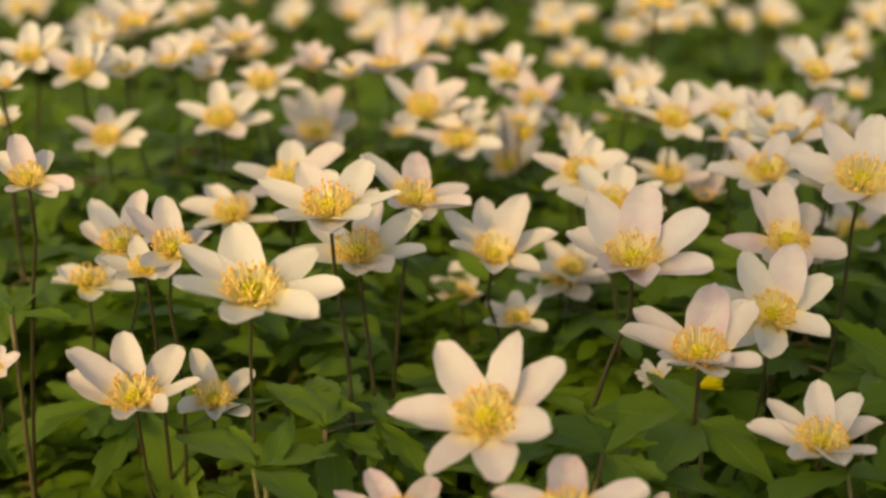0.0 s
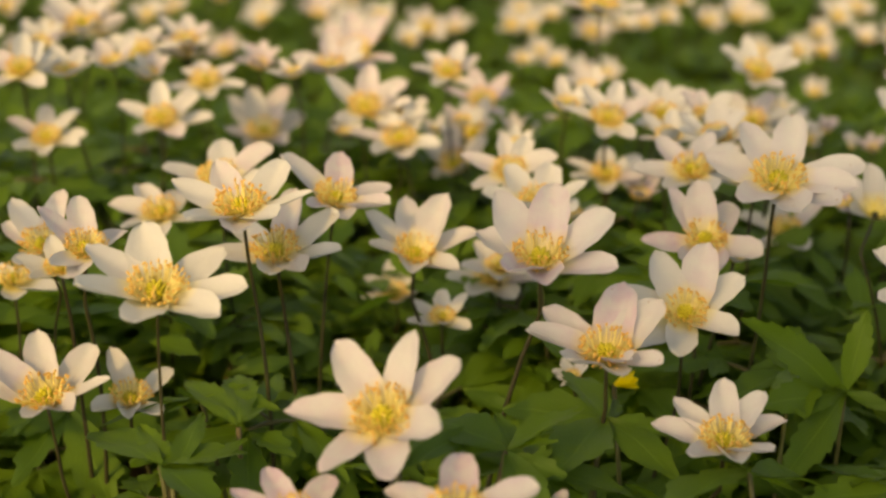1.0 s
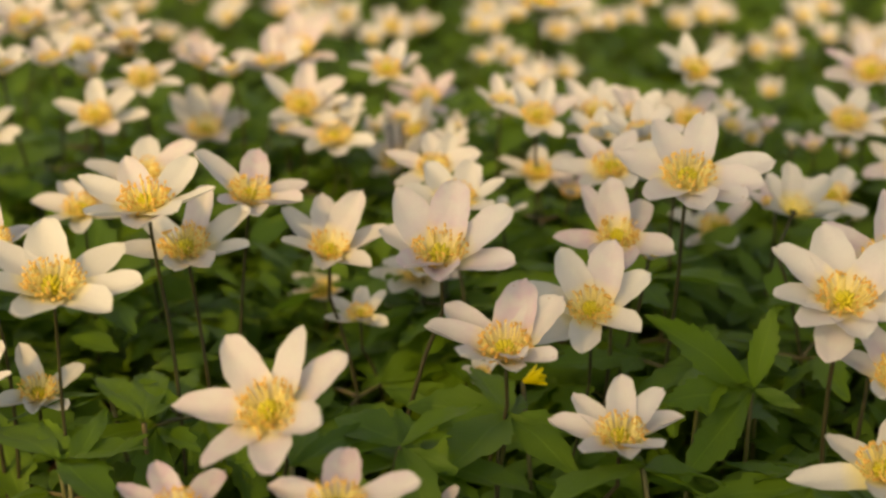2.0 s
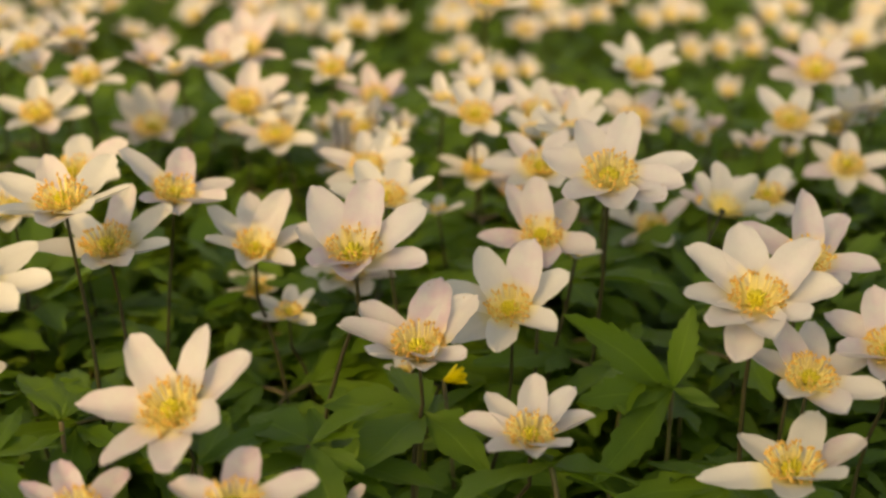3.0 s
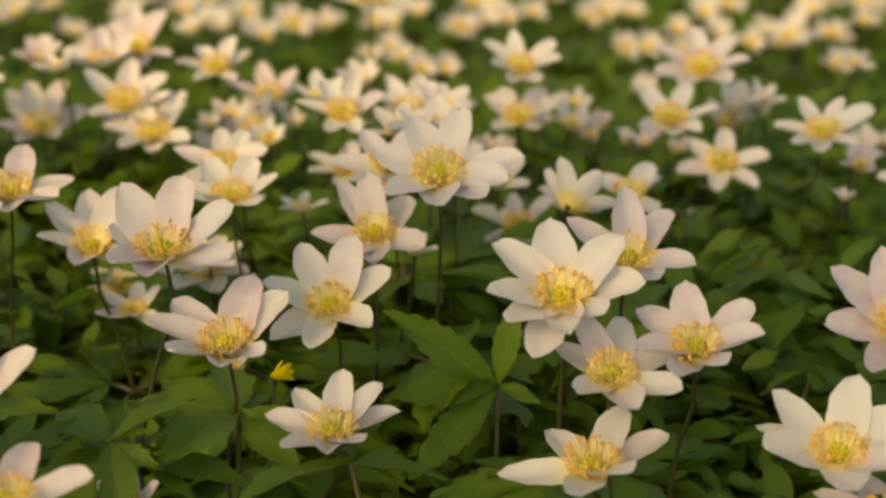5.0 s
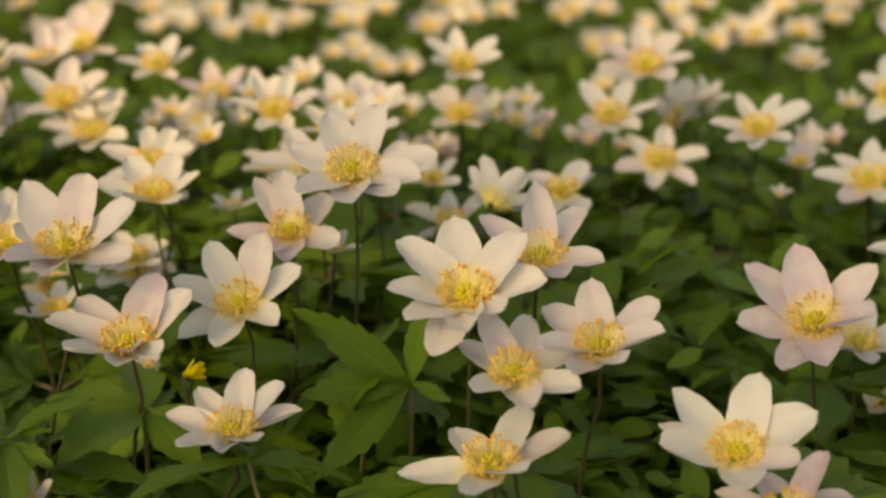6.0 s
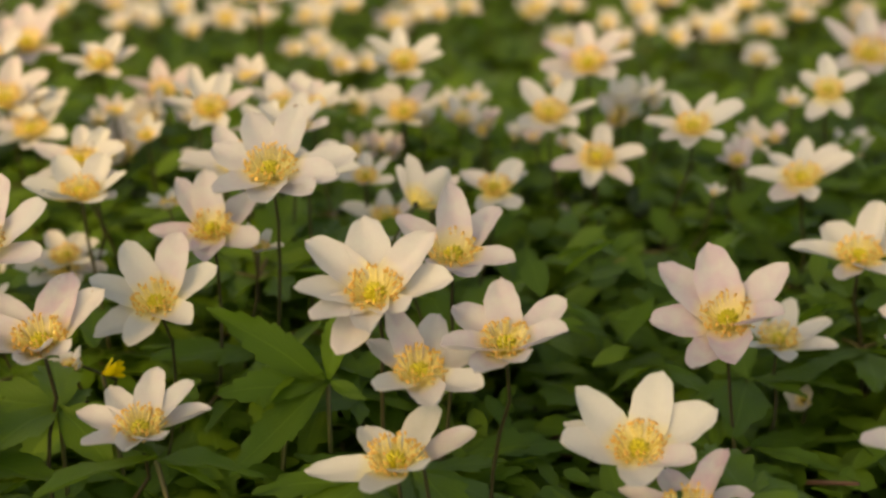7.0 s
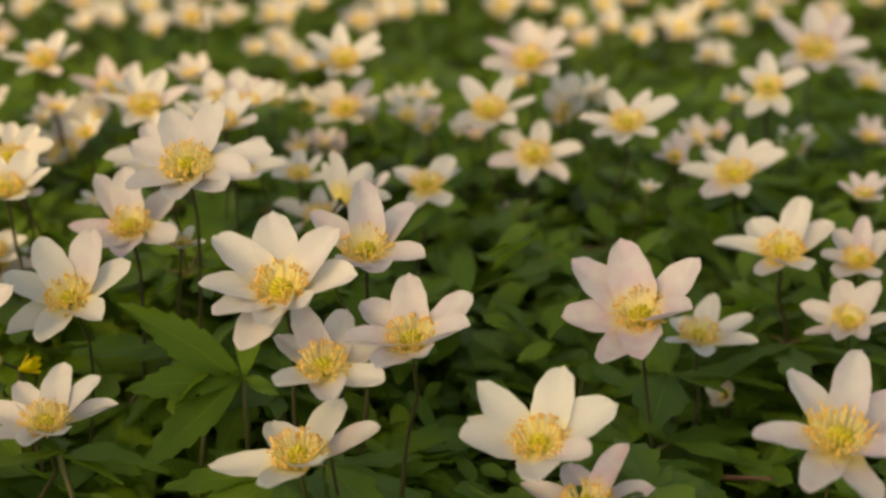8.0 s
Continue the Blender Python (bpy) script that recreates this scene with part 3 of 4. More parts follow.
anemone(0.2543, 0.3494, 0.0871, 0.0232, [(338, 43, 1.03), (38, 31, 1.04), (289, 29, 1.12), (251, 18, 1.00), (196, 14, 1.00), (165, 23, 1.00), (112, 41, 1.00)], 27, -19, 28, 0, 0.8, lean=0.0135, worn=1.0, broad=1.01)
anemone(0.2788, 0.3859, 0.0634, 0.0192, [(21, 21, 1.00), (68, 19, 1.00), (106, 12, 1.00), (340, -9, 1.00), (179, 19, 1.00), (214, 26, 1.00)], 9, -6, 15, 0, 0.1, broad=0.92)
anemone(0.1224, 0.3788, 0.1225, 0.0238, [(20, 29, 1.00), (333, 23, 1.00), (302, 4, 1.00), (79, 13, 1.12), (108, 14, 1.00), (169, 19, 1.00), (214, 19, 1.00), (138, 17, 1.00)], 19, -6, 17, 0, 0.25, worn=1.0, lean=-0.01, broad=1.01)
anemone(0.1033, 0.3829, 0.1019, 0.0193, [(0, 49, 1.01), (319, 40, 1.06), (38, 6, 1.00), (274, 4, 1.00), (128, 17, 1.00), (182, 19, 1.00), (212, 22, 1.00)], 23, 4, 22, 0, 0.5, broad=1.01)
anemone(0.2925, 0.2797, 0.0865, 0.0252, [(343, 8, 1.00), (17, 30, 1.00), (257, 21, 1.00), (211, 14, 1.00), (177, 12, 1.00), (54, 4, 1.00), (147, 35, 1.00)], 14, 0, 18, 0, 0.45, broad=0.92)
anemone(0.3080, 0.4066, 0.0836, 0.0228, [(18, 32, 1.00), (331, 3, 1.00), (260, 14, 1.00), (45, 14, 1.00), (196, 18, 1.00), (158, 25, 1.00)], 14, -16, 18, 0, 0.1, broad=0.92)
anemone(0.3364, 0.4164, 0.0761, 0.0166, [(10, 38, 1.00), (341, 11, 1.00), (252, 28, 1.00), (45, 23, 1.00), (214, 17, 1.00), (168, 25, 1.00)], 18, -6, 24, 0, 0.4, broad=0.92)
anemone(0.3254, 0.3860, 0.0678, 0.0160, [(335, 23, 1.00), (23, 41, 1.07), (275, 13, 1.00), (218, 16, 1.00), (181, 25, 1.00), (90, 30, 1.00), (142, 25, 1.00)], 21, -31, 25, 0, 0.3, broad=0.92)
anemone(0.0270, 0.2569, 0.0851, 0.0203, [(348, 8, 1.00), (290, -1, 1.00), (54, 9, 1.00), (217, 17, 1.00), (170, 14, 1.00), (124, 18, 1.00)], 10, -16, 11, 0, 0.5, broad=0.87)
anemone(-0.1315, 0.5127, 0.0956, 0.0169, [(356, 20, 1.00), (60, 30, 1.06), (284, 28, 1.01), (98, 16, 1.00), (225, 20, 1.00), (174, 19, 1.00), (128, 15, 1.00)], 22, 9, 21, 0, 0.1, broad=0.92)
anemone(-0.0877, 0.5210, 0.1010, 0.0196, [(356, 25, 1.00), (55, 21, 1.00), (297, 11, 1.00), (86, 4, 1.03), (207, 20, 1.00), (153, 15, 1.00)], 20, 7, 16, 0, 0.1, broad=0.92)
anemone(-0.0557, 0.5814, 0.0778, 0.0227, [(354, 47, 1.00), (50, 47, 1.12), (313, 35, 1.03), (66, 10, 1.00), (246, 31, 1.00), (205, 25, 1.00), (162, 27, 1.00)], 23, 15, 32, 0, 0.12, broad=1.06)
anemone(-0.0082, 0.5414, 0.0999, 0.0211, [(10, 31, 1.00), (67, 27, 1.06), (304, 34, 1.00), (106, 24, 1.00), (222, 22, 1.00), (141, 12, 1.00)], 25, 11, 25, 0, 0.1, broad=0.92)
anemone(0.0065, 0.5258, 0.0912, 0.0206, [(22, 19, 1.00), (264, 17, 1.02), (121, 14, 1.00), (333, 9, 1.00), (205, 17, 1.00), (164, 17, 1.00)], 16, -2, 16, 0, 0.05, broad=0.92)
anemone(0.0425, 0.6133, 0.0842, 0.0192, [(355, 28, 1.00), (52, 30, 1.00), (285, 17, 1.04), (59, -2, 1.00), (216, 16, 1.00), (166, 16, 1.00)], 20, 11, 18, 0, 0.8, broad=1.01)
anemone(0.1558, 0.5595, 0.1101, 0.0194, [(357, 28, 1.00), (293, 32, 1.02), (63, 33, 1.01), (102, 28, 1.00), (239, 34, 1.00), (202, 21, 1.00), (157, 21, 1.00)], 23, 4, 28, 0, 0.05, broad=0.92)
anemone(0.2359, 0.5771, 0.1060, 0.0225, [(345, 26, 1.00), (283, 28, 1.04), (249, 11, 1.00), (44, 21, 1.00), (107, 27, 1.00), (205, 17, 1.00), (144, 19, 1.00)], 22, -8, 21, 0, 0.4, broad=0.92)
anemone(0.2168, 0.5393, 0.0940, 0.0215, [(326, 23, 1.00), (29, 20, 1.00), (102, 27, 1.00), (220, 19, 1.00), (180, 20, 1.00), (145, 20, 1.00)], 19, -4, 22, 0, 0.05, broad=0.92)
anemone(0.2339, 0.5134, 0.0830, 0.0193, [(10, 14, 1.00), (83, 11, 1.03), (324, 3, 1.00), (250, 6, 1.00), (189, 6, 1.00), (137, 1, 1.00)], 22, -4, 7, 0, 0.1, broad=0.92)
anemone(0.2681, 0.4973, 0.1005, 0.0191, [(331, 19, 1.00), (25, 21, 1.00), (70, 23, 1.12), (264, 14, 1.00), (216, 17, 1.00), (183, 16, 1.00), (138, 19, 1.00)], 20, -12, 18, 0, 0.15, broad=0.92)
anemone(0.3069, 0.4800, 0.0857, 0.0206, [(350, 20, 1.00), (308, 6, 1.00), (259, 10, 1.03), (32, 21, 1.00), (62, 21, 1.03), (201, 13, 1.00), (157, 17, 1.00)], 19, -25, 15, 0, 0.15, broad=0.92)
anemone(0.3338, 0.5520, 0.0999, 0.0177, [(348, 29, 1.00), (319, 0, 1.00), (202, -2, 1.00), (152, 4, 1.00), (73, 19, 1.01)], 27, -15, 10, 0, 0.05, broad=1.06)
anemone(0.3731, 0.6266, 0.0980, 0.0257, [(358, 30, 1.00), (308, 25, 1.08), (46, 24, 1.00), (103, 27, 1.00), (122, 6, 1.00), (235, 12, 1.00), (191, 22, 1.00)], 26, 2, 21, 0, 0.45, broad=0.92)
anemone(0.0857, 0.4907, 0.1095, 0.0184, [(329, 19, 1.00), (20, 25, 1.00), (61, 15, 1.00), (278, 16, 1.02), (196, 17, 1.00), (153, 14, 1.00)], 21, 1, 18, 0, 0.1, broad=0.92)
anemone(0.1101, 0.5156, 0.1038, 0.0179, [(335, 16, 0.99), (40, 21, 1.02), (88, 18, 0.95), (170, 17, 1.00), (221, 18, 1.00)], 18, -1, 18, 0, 0.1)
anemone(0.0263, 0.5666, 0.1091, 0.0187, [(26, 22, 1.00), (338, 6, 1.00), (53, 8, 1.00), (260, 23, 1.00), (206, 13, 1.00), (154, 12, 1.00)], 16, 8, 14, 0, 0.1, broad=0.92)
anemone(0.0469, 0.4465, 0.1031, 0.0172, [(346, 18, 1.00), (20, 16, 1.00), (281, 18, 1.06), (75, 21, 1.06), (223, 11, 1.00), (168, 14, 1.00)], 21, -7, 16, 0, 0.1, broad=0.97)
anemone(0.1059, 0.4257, 0.1102, 0.0198, [(331, 13, 0.99), (23, 19, 1.02), (57, 13, 0.99), (166, 18, 1.00), (211, 15, 1.00), (265, 9, 1.03)], 15, -3, 15, 0, 0.1)
anemone(0.0867, 0.4975, 0.0854, 0.0172, [(3, 14, 0.98), (61, 18, 1.00), (118, 20, 0.99), (185, 14, 1.00), (238, 18, 1.00), (281, 22, 0.97)], 15, 0, 17, 0, 0.05)
anemone(0.1515, 0.4740, 0.0713, 0.0170, [(344, 11, 1.00), (55, 30, 1.07), (272, 18, 1.09), (213, 12, 1.00), (150, 16, 1.00)], 19, -13, 17, 0, 0.05, broad=0.97)
anemone(-0.1082, 0.5797, 0.1154, 0.0191, [(21, 14, 1.01), (88, 10, 1.01), (139, 8, 1.00), (193, 14, 1.00), (309, 8, 0.98), (344, 10, 0.99)], 14, -1, 11, 0, 0.1)
anemone(-0.1390, 0.5139, 0.1227, 0.0163, [(1, 32, 1.00), (54, 1, 1.00), (306, 12, 1.00), (212, 13, 1.00), (143, 8, 1.00), (31, 20, 1.00)], 23, 11, 14, 0, 0.1, broad=1.06)
anemone(-0.1655, 0.5356, 0.1229, 0.0153, [(356, 39, 1.00), (48, 27, 1.20), (293, 14, 1.00), (185, 23, 1.00), (137, 11, 1.00)], 25, -2, 23, 0, 0.05, broad=1.06)
anemone(-0.0742, 0.5489, 0.1096, 0.0186, [(347, 9, 1.00), (36, 9, 1.00), (113, 6, 1.01), (163, 7, 1.00), (224, 12, 1.00), (318, 3, 0.98)], 11, 0, 9, 0, 0.2)
anemone(-0.0151, 0.6015, 0.1096, 0.0216, [(348, 33, 1.00), (46, 40, 1.06), (318, 11, 1.00), (126, 14, 1.00), (222, 36, 1.00), (163, 15, 1.00)], 22, 2, 25, 0, 0.7, broad=1.01)
anemone(-0.0732, 0.3450, 0.1138, 0.0175, [(318, 33, 1.01), (14, 29, 1.00), (55, -8, 1.00), (206, 15, 1.00), (235, 21, 1.00)], 17, 32, 18, 0, 0.3, broad=0.92)
anemone(-0.0943, 0.3738, 0.1038, 0.0191, [(304, 31, 1.00), (3, 39, 1.00), (296, 4, 1.00), (102, 31, 1.00), (168, 27, 1.00), (139, 17, 1.00)], 20, -17, 25, 0, 0.05, broad=0.92)
anemone(-0.0248, 0.3678, 0.1042, 0.0222, [(11, 29, 1.00), (50, 21, 1.04), (100, 17, 1.00), (241, 21, 1.00), (142, 21, 1.00), (172, 25, 1.00), (310, 9, 1.00)], 16, -10, 20, 0, 0.05, broad=0.92)
anemone(-0.0085, 0.3920, 0.1120, 0.0203, [(30, 21, 1.00), (312, 37, 1.12), (86, 6, 1.00), (152, 24, 1.00), (197, 21, 1.00), (236, 27, 1.00)], 16, 32, 23, 0, 0.35, broad=0.92)
anemone(-0.0697, 0.4242, 0.0961, 0.0185, [(330, 12, 1.01), (13, 2, 0.97), (117, 10, 1.00), (167, 8, 1.00), (211, 13, 1.00), (284, 10, 1.00)], 9, 1, 10, 0, 0.1)
anemone(-0.0513, 0.4334, 0.1050, 0.0204, [(0, 16, 0.98), (60, 21, 1.10), (113, 16, 1.01), (180, 20, 1.00), (211, 18, 1.00), (262, 24, 0.96)], 15, 0, 19, 0, 0.1)
anemone(-0.1112, 0.3476, 0.1326, 0.0149, [(348, 33, 1.00), (326, 12, 1.00), (24, 5, 1.00), (124, 12, 1.00), (151, 12, 1.00), (196, 26, 1.00)], 16, 14, 17, 0, 0.3, broad=0.92, lean=-0.014)
anemone(-0.1108, 0.3937, 0.0846, 0.0178, [(319, 3, 1.00), (13, -1, 0.99), (115, 4, 1.00), (163, 8, 1.00), (296, -6, 0.97)], 1, 0, 4, 0, 0)
anemone(0.0411, 0.4358, 0.0682, 0.0175, [(4, 12, 1.00), (49, 4, 0.96), (111, 12, 1.00), (158, 10, 1.00), (212, 12, 1.00), (259, 16, 0.99)], 11, 3, 12, 0, 0.05)
anemone(0.1558, 0.5609, 0.0883, 0.0188, [(325, 20, 0.99), (31, 24, 1.03), (100, 28, 0.97), (156, 21, 1.00), (214, 17, 1.00), (302, 21, 1.00)], 20, -6, 21, 0, 0.15)
anemone(0.1918, 0.4677, 0.0859, 0.0183, [(31, 14, 1.03), (45, 5, 0.97), (154, 10, 1.00), (194, 8, 1.00), (316, 4, 0.97)], 13, -1, 10, 0, 0.1)
anemone(0.2585, 0.5987, 0.0757, 0.0109, 5, 10, 30, 44, 10, 0)
anemone(0.2695, 0.5997, 0.0781, 0.0093, 5, 14, -30, 52, 20, 0.1)
anemone(0.1929, 0.5780, 0.0790, 0.0090, 5, 12, 20, 50, 0, 0.8)
anemone(0.3272, 0.5816, 0.0856, 0.0089, 6, 20, 0, 30, 10, 0)
anemone(0.1874, 0.6396, 0.0720, 0.0101, 6, 22, 0, 26, 10, 0.05)
anemone(0.3346, 0.6867, 0.0800, 0.0115, 6, 24, 0, 24, 0, 0.2)
anemone(0.2953, 0.5355, 0.0782, 0.0095, 5, 16, 30, 48, 10, 0.2)
anemone(0.2769, 0.4911, 0.0747, 0.0058, 5, 10, 60, 40, 0, 0.1)
anemone(0.2041, 0.5753, 0.0721, 0.0076, 5, 12, 0, 56, 0, 0.1)
anemone(-0.1123, 0.5503, 0.1160, 0.0147, 6, 18, -10, 26, 20, 0.1)
anemone(-0.1539, 0.5928, 0.1149, 0.0146, 6, 18, 0, 28, 0, 0.1)
anemone(-0.0905, 0.5910, 0.1103, 0.0119, 6, 16, 0, 30, 15, 0.3)
anemone(-0.0569, 0.5892, 0.1057, 0.0129, 6, 20, 0, 38, 10, 0.7)
anemone(-0.0387, 0.5585, 0.1093, 0.0122, 6, 14, -30, 26, 0, 0.2)
anemone(0.0084, 0.5424, 0.0954, 0.0145, 6, 16, 10, 24, 10, 0.05)
anemone(0.1069, 0.4817, 0.1047, 0.0143, 6, 16, 0, 26, 10, 0.05)
anemone(0.1442, 0.4750, 0.0873, 0.0129, 6, 18, 0, 24, 0, 0.1)
anemone(-0.0196, 0.5785, 0.0778, 0.0104, 6, 18, 0, 30, 0, 0.05)
anemone(0.0324, 0.5583, 0.0887, 0.0115, 6, 18, 0, 30, 10, 0.05)
anemone(0.0202, 0.5759, 0.0787, 0.0095, 6, 18, 0, 36, 20, 0.05)
anemone(-0.0596, 0.6066, 0.1029, 0.0141, 6, 18, 0, 32, 10, 0.2)
anemone(-0.0893, 0.5905, 0.1166, 0.0160, 6, 18, 0, 28, 0, 0.3)
anemone(0.0562, 0.5955, 0.0740, 0.0094, 5, 20, 0, 46, 0, 0.3)
anemone(0.0717, 0.4687, 0.0789, 0.0104, 5, 8, -60, 22, 30, 0)
anemone(0.0737, 0.5292, 0.1034, 0.0149, 6, 18, 10, 30, 0, 0.1)
anemone(0.0871, 0.5806, 0.0973, 0.0133, 6, 18, -10, 30, 20, 0.2)
anemone(0.0531, 0.5233, 0.0886, 0.0109, 6, 24, 0, 30, 0, 0.05)
anemone(0.1237, 0.4990, 0.1079, 0.0139, 6, 14, 10, 28, 10, 0.15)
anemone(0.1641, 0.5740, 0.0796, 0.0106, 5, 16, 0, 44, 0, 0.1)
anemone(0.0561, 0.4301, 0.0975, 0.0121, 6, 16, 0, 26, 10, 0.05)
anemone(0.1154, 0.3954, 0.0904, 0.0096, 5, 10, 40, 30, 0, 0.05)
anemone(0.1658, 0.4178, 0.0984, 0.0165, 6, 62, 150, 30, 10, 0.1)
anemone(0.1093, 0.5295, 0.1011, 0.0200, 6, 14, 0, 28, 20, 0.1)
# small flower standing in for a twisted leaf that catches the light
anemone(0.0627, 0.3671, 0.0630, 0.0060, 5, 55, -60, 40, 10, 0.05, leaves=False)

# flowers further back, thinly sown between the ones above
far_rng = random.Random(5)
TAKEN = [(o.matrix_basis.translation.x, o.matrix_basis.translation.y) for o in scene.objects if o.name.startswith("wood_anemone")]
for k in range(1500):
    y = far_rng.uniform(0.97, 1.5)
    x = far_rng.uniform(-0.36 * y - 0.08, 0.24 + 0.36 * y + 0.06)
    if noise.noise((x * 5.5, y * 5.5, 0.4)) - 0.10 < far_rng.uniform(-0.35, 0.35):
        continue
    if min((x - a) ** 2 + (y - c) ** 2 for a, c in TAKEN) < 0.031 ** 2 or len(TAKEN) > 335:
        continue
    TAKEN.append((x, y))
    anemone(x, y, ground_z(x, y) + far_rng.uniform(0.075, 0.115), far_rng.uniform(0.0155, 0.0195), far_rng.choice((6, 6, 7)), far_rng.uniform(12, 40),
            far_rng.uniform(-40, 40), far_rng.uniform(14, 42), far_rng.uniform(0, 60), far_rng.choice((0.05, 0.1, 0.2, 0.5)))


# ---- leaves between the flowers ----
def leaf_plant(x, y, height, size, turn, leaflets, rng):
    """A leaf that rises from the ground on a stalk of its own and spreads a few leaflets: how many, or the turn and share of length of each, and where known its rise and roll."""
    root = new("anemone_leaf")
    root.matrix_basis = pose(x, y, ground_z(x, y))
    tagged(root, "green toothed wood anemone leaf on a thin stalk", "leaf", "leaves between the flowers")
    lean = Vector((0, 0, 0)) if isinstance(leaflets, list) else Vector((rng.uniform(-0.014, 0.014), rng.uniform(-0.014, 0.014), 0))
    stalk = Shape()
    path = [Vector((0, 0, -0.003)), Vector((0, 0, height * 0.4)) + lean * 0.25, Vector((0, 0, height * 0.8)) + lean * 0.75, Vector((0, 0, height)) + lean]
    stalk.tube(path, [0.0009, 0.0008, 0.0007, 0.0008], 5)
    part("stalk", stalk.mesh("stalk", [PETIOLE]), root)
    spread = 95 if leaflets == 3 else 68
    tip = Matrix.Translation(path[-1])
    slope = pose(0, 0, 0, rng.uniform(-22, 14), rng.uniform(-16, 16), turn)
    if isinstance(leaflets, list):
        HUBS.append((x, y))
        slope, laid = pose(0, 0, 0), [(turn + a, size * q, *tip_up) for a, q, *tip_up in leaflets]
    else:
        laid = [((k - (leaflets - 1) / 2) * spread + rng.uniform(-10, 10), size * rng.uniform(0.82, 1.12)) for k in range(leaflets)]
    for k, (a, long, *posed) in enumerate(laid):
        shapes = LANCES if isinstance(leaflets, list) else LEAFLETS
        swing = 0.4 if isinstance(leaflets, list) else 1.0
        bent = pose(0, 0, 0, posed[0]) @ pose(0, 0, 0, 0, posed[1]) if posed else pose(0, 0, 0, swing * rng.uniform(-14, 16), swing * rng.uniform(-18, 18), 0)
        part("leaflet", shapes[rng.randrange(len(shapes))], root, tip @ slope @ pose(0, 0, 0.0004 * k, 0, 0, a) @ bent @ Matrix.Diagonal((long, long, long, 1)))
    return root


def bare(x, y, reach=1.0):
    """Whether a place lies on the bare patch of soil and litter at the near edge of the carpet."""
    return ((x + 0.110) / 0.052) ** 2 + ((y - 0.358) / 0.046) ** 2 < reach ** 2


leaf_rng = random.Random(21)
HUBS = []
HUBS.append((0.0738, 0.3452))
leaf_plant(0.0544, 0.2982, 0.0659, 0.0300, 20, 3, leaf_rng)
leaf_plant(0.0261, 0.2910, 0.0749, 0.0280, -60, 3, leaf_rng)
leaf_plant(-0.0357, 0.3435, 0.0655, 0.0260, 10, 3, leaf_rng)
leaf_plant(-0.0455, 0.3073, 0.0689, 0.0280, -50, 3, leaf_rng)
leaf_plant(0.1118, 0.2926, 0.0692, 0.0300, 40, 3, leaf_rng)
leaf_plant(0.2640, 0.3011, 0.0609, 0.0340, 100, 4, leaf_rng)
leaf_plant(0.2603, 0.3076, 0.0568, 0.0300, -60, 3, leaf_rng)
leaf_plant(0.1228, 0.3516, 0.0611, 0.0300, 80, 3, leaf_rng)
leaf_plant(0.0639, 0.3379, 0.0649, 0.0320, 120, 4, leaf_rng)
leaf_plant(0.1399, 0.3503, 0.0619, 0.0422, 0, [(100, 1.00, 40, -52), (-55, 0.62, 76, 40), (142, 0.95, -16, -34), (123, 0.84, 9, -40), (-130, 0.38, -6, 38)], leaf_rng)
leaf_plant(0.0443, 0.2992, 0.0683, 0.0303, 0, [(55, 1.00), (14, 0.80), (-117, 0.38)], leaf_rng)
leaf_plant(-0.0449, 0.3011, 0.0668, 0.0262, 0, [(29, 1.00), (-40, 0.98), (-10, 1.00)], leaf_rng)
leaf_plant(-0.0325, 0.3326, 0.0651, 0.0378, 0, [(35, 0.91), (7, 1.00), (-27, 0.36)], leaf_rng)
leaf_plant(-0.1187, 0.3435, 0.0933, 0.0287, 0, [(-12, 0.90), (-103, 0.70), (36, 1.00)], leaf_rng)
leaf_plant(0.0133, 0.2924, 0.0719, 0.0287, 0, [(-48, 1.00), (-10, 0.79), (102, 0.49)], leaf_rng)
for k in range(290):
    y = 0.20 + 0.62 * leaf_rng.random() ** 1.25
    x = leaf_rng.uniform(-0.36 * y - 0.06, 0.20 + 0.36 * y + 0.06)
    if HUBS and min((x - a) ** 2 + (y - c + 0.012) ** 2 for a, c in HUBS) < 0.036 ** 2:
        continue
    if y < 0.31 and leaf_rng.random() < 0.45 or bare(x, y) or x < -0.06 and y < 0.33:
        continue
    leaf_plant(x, y, leaf_rng.uniform(0.014, 0.034 if y < 0.38 else 0.052), leaf_rng.uniform(0.023, 0.036) * (1.0 if y < 0.40 else 0.72), leaf_rng.uniform(0, 360), leaf_rng.choice((3, 3, 4, 5)), leaf_rng)


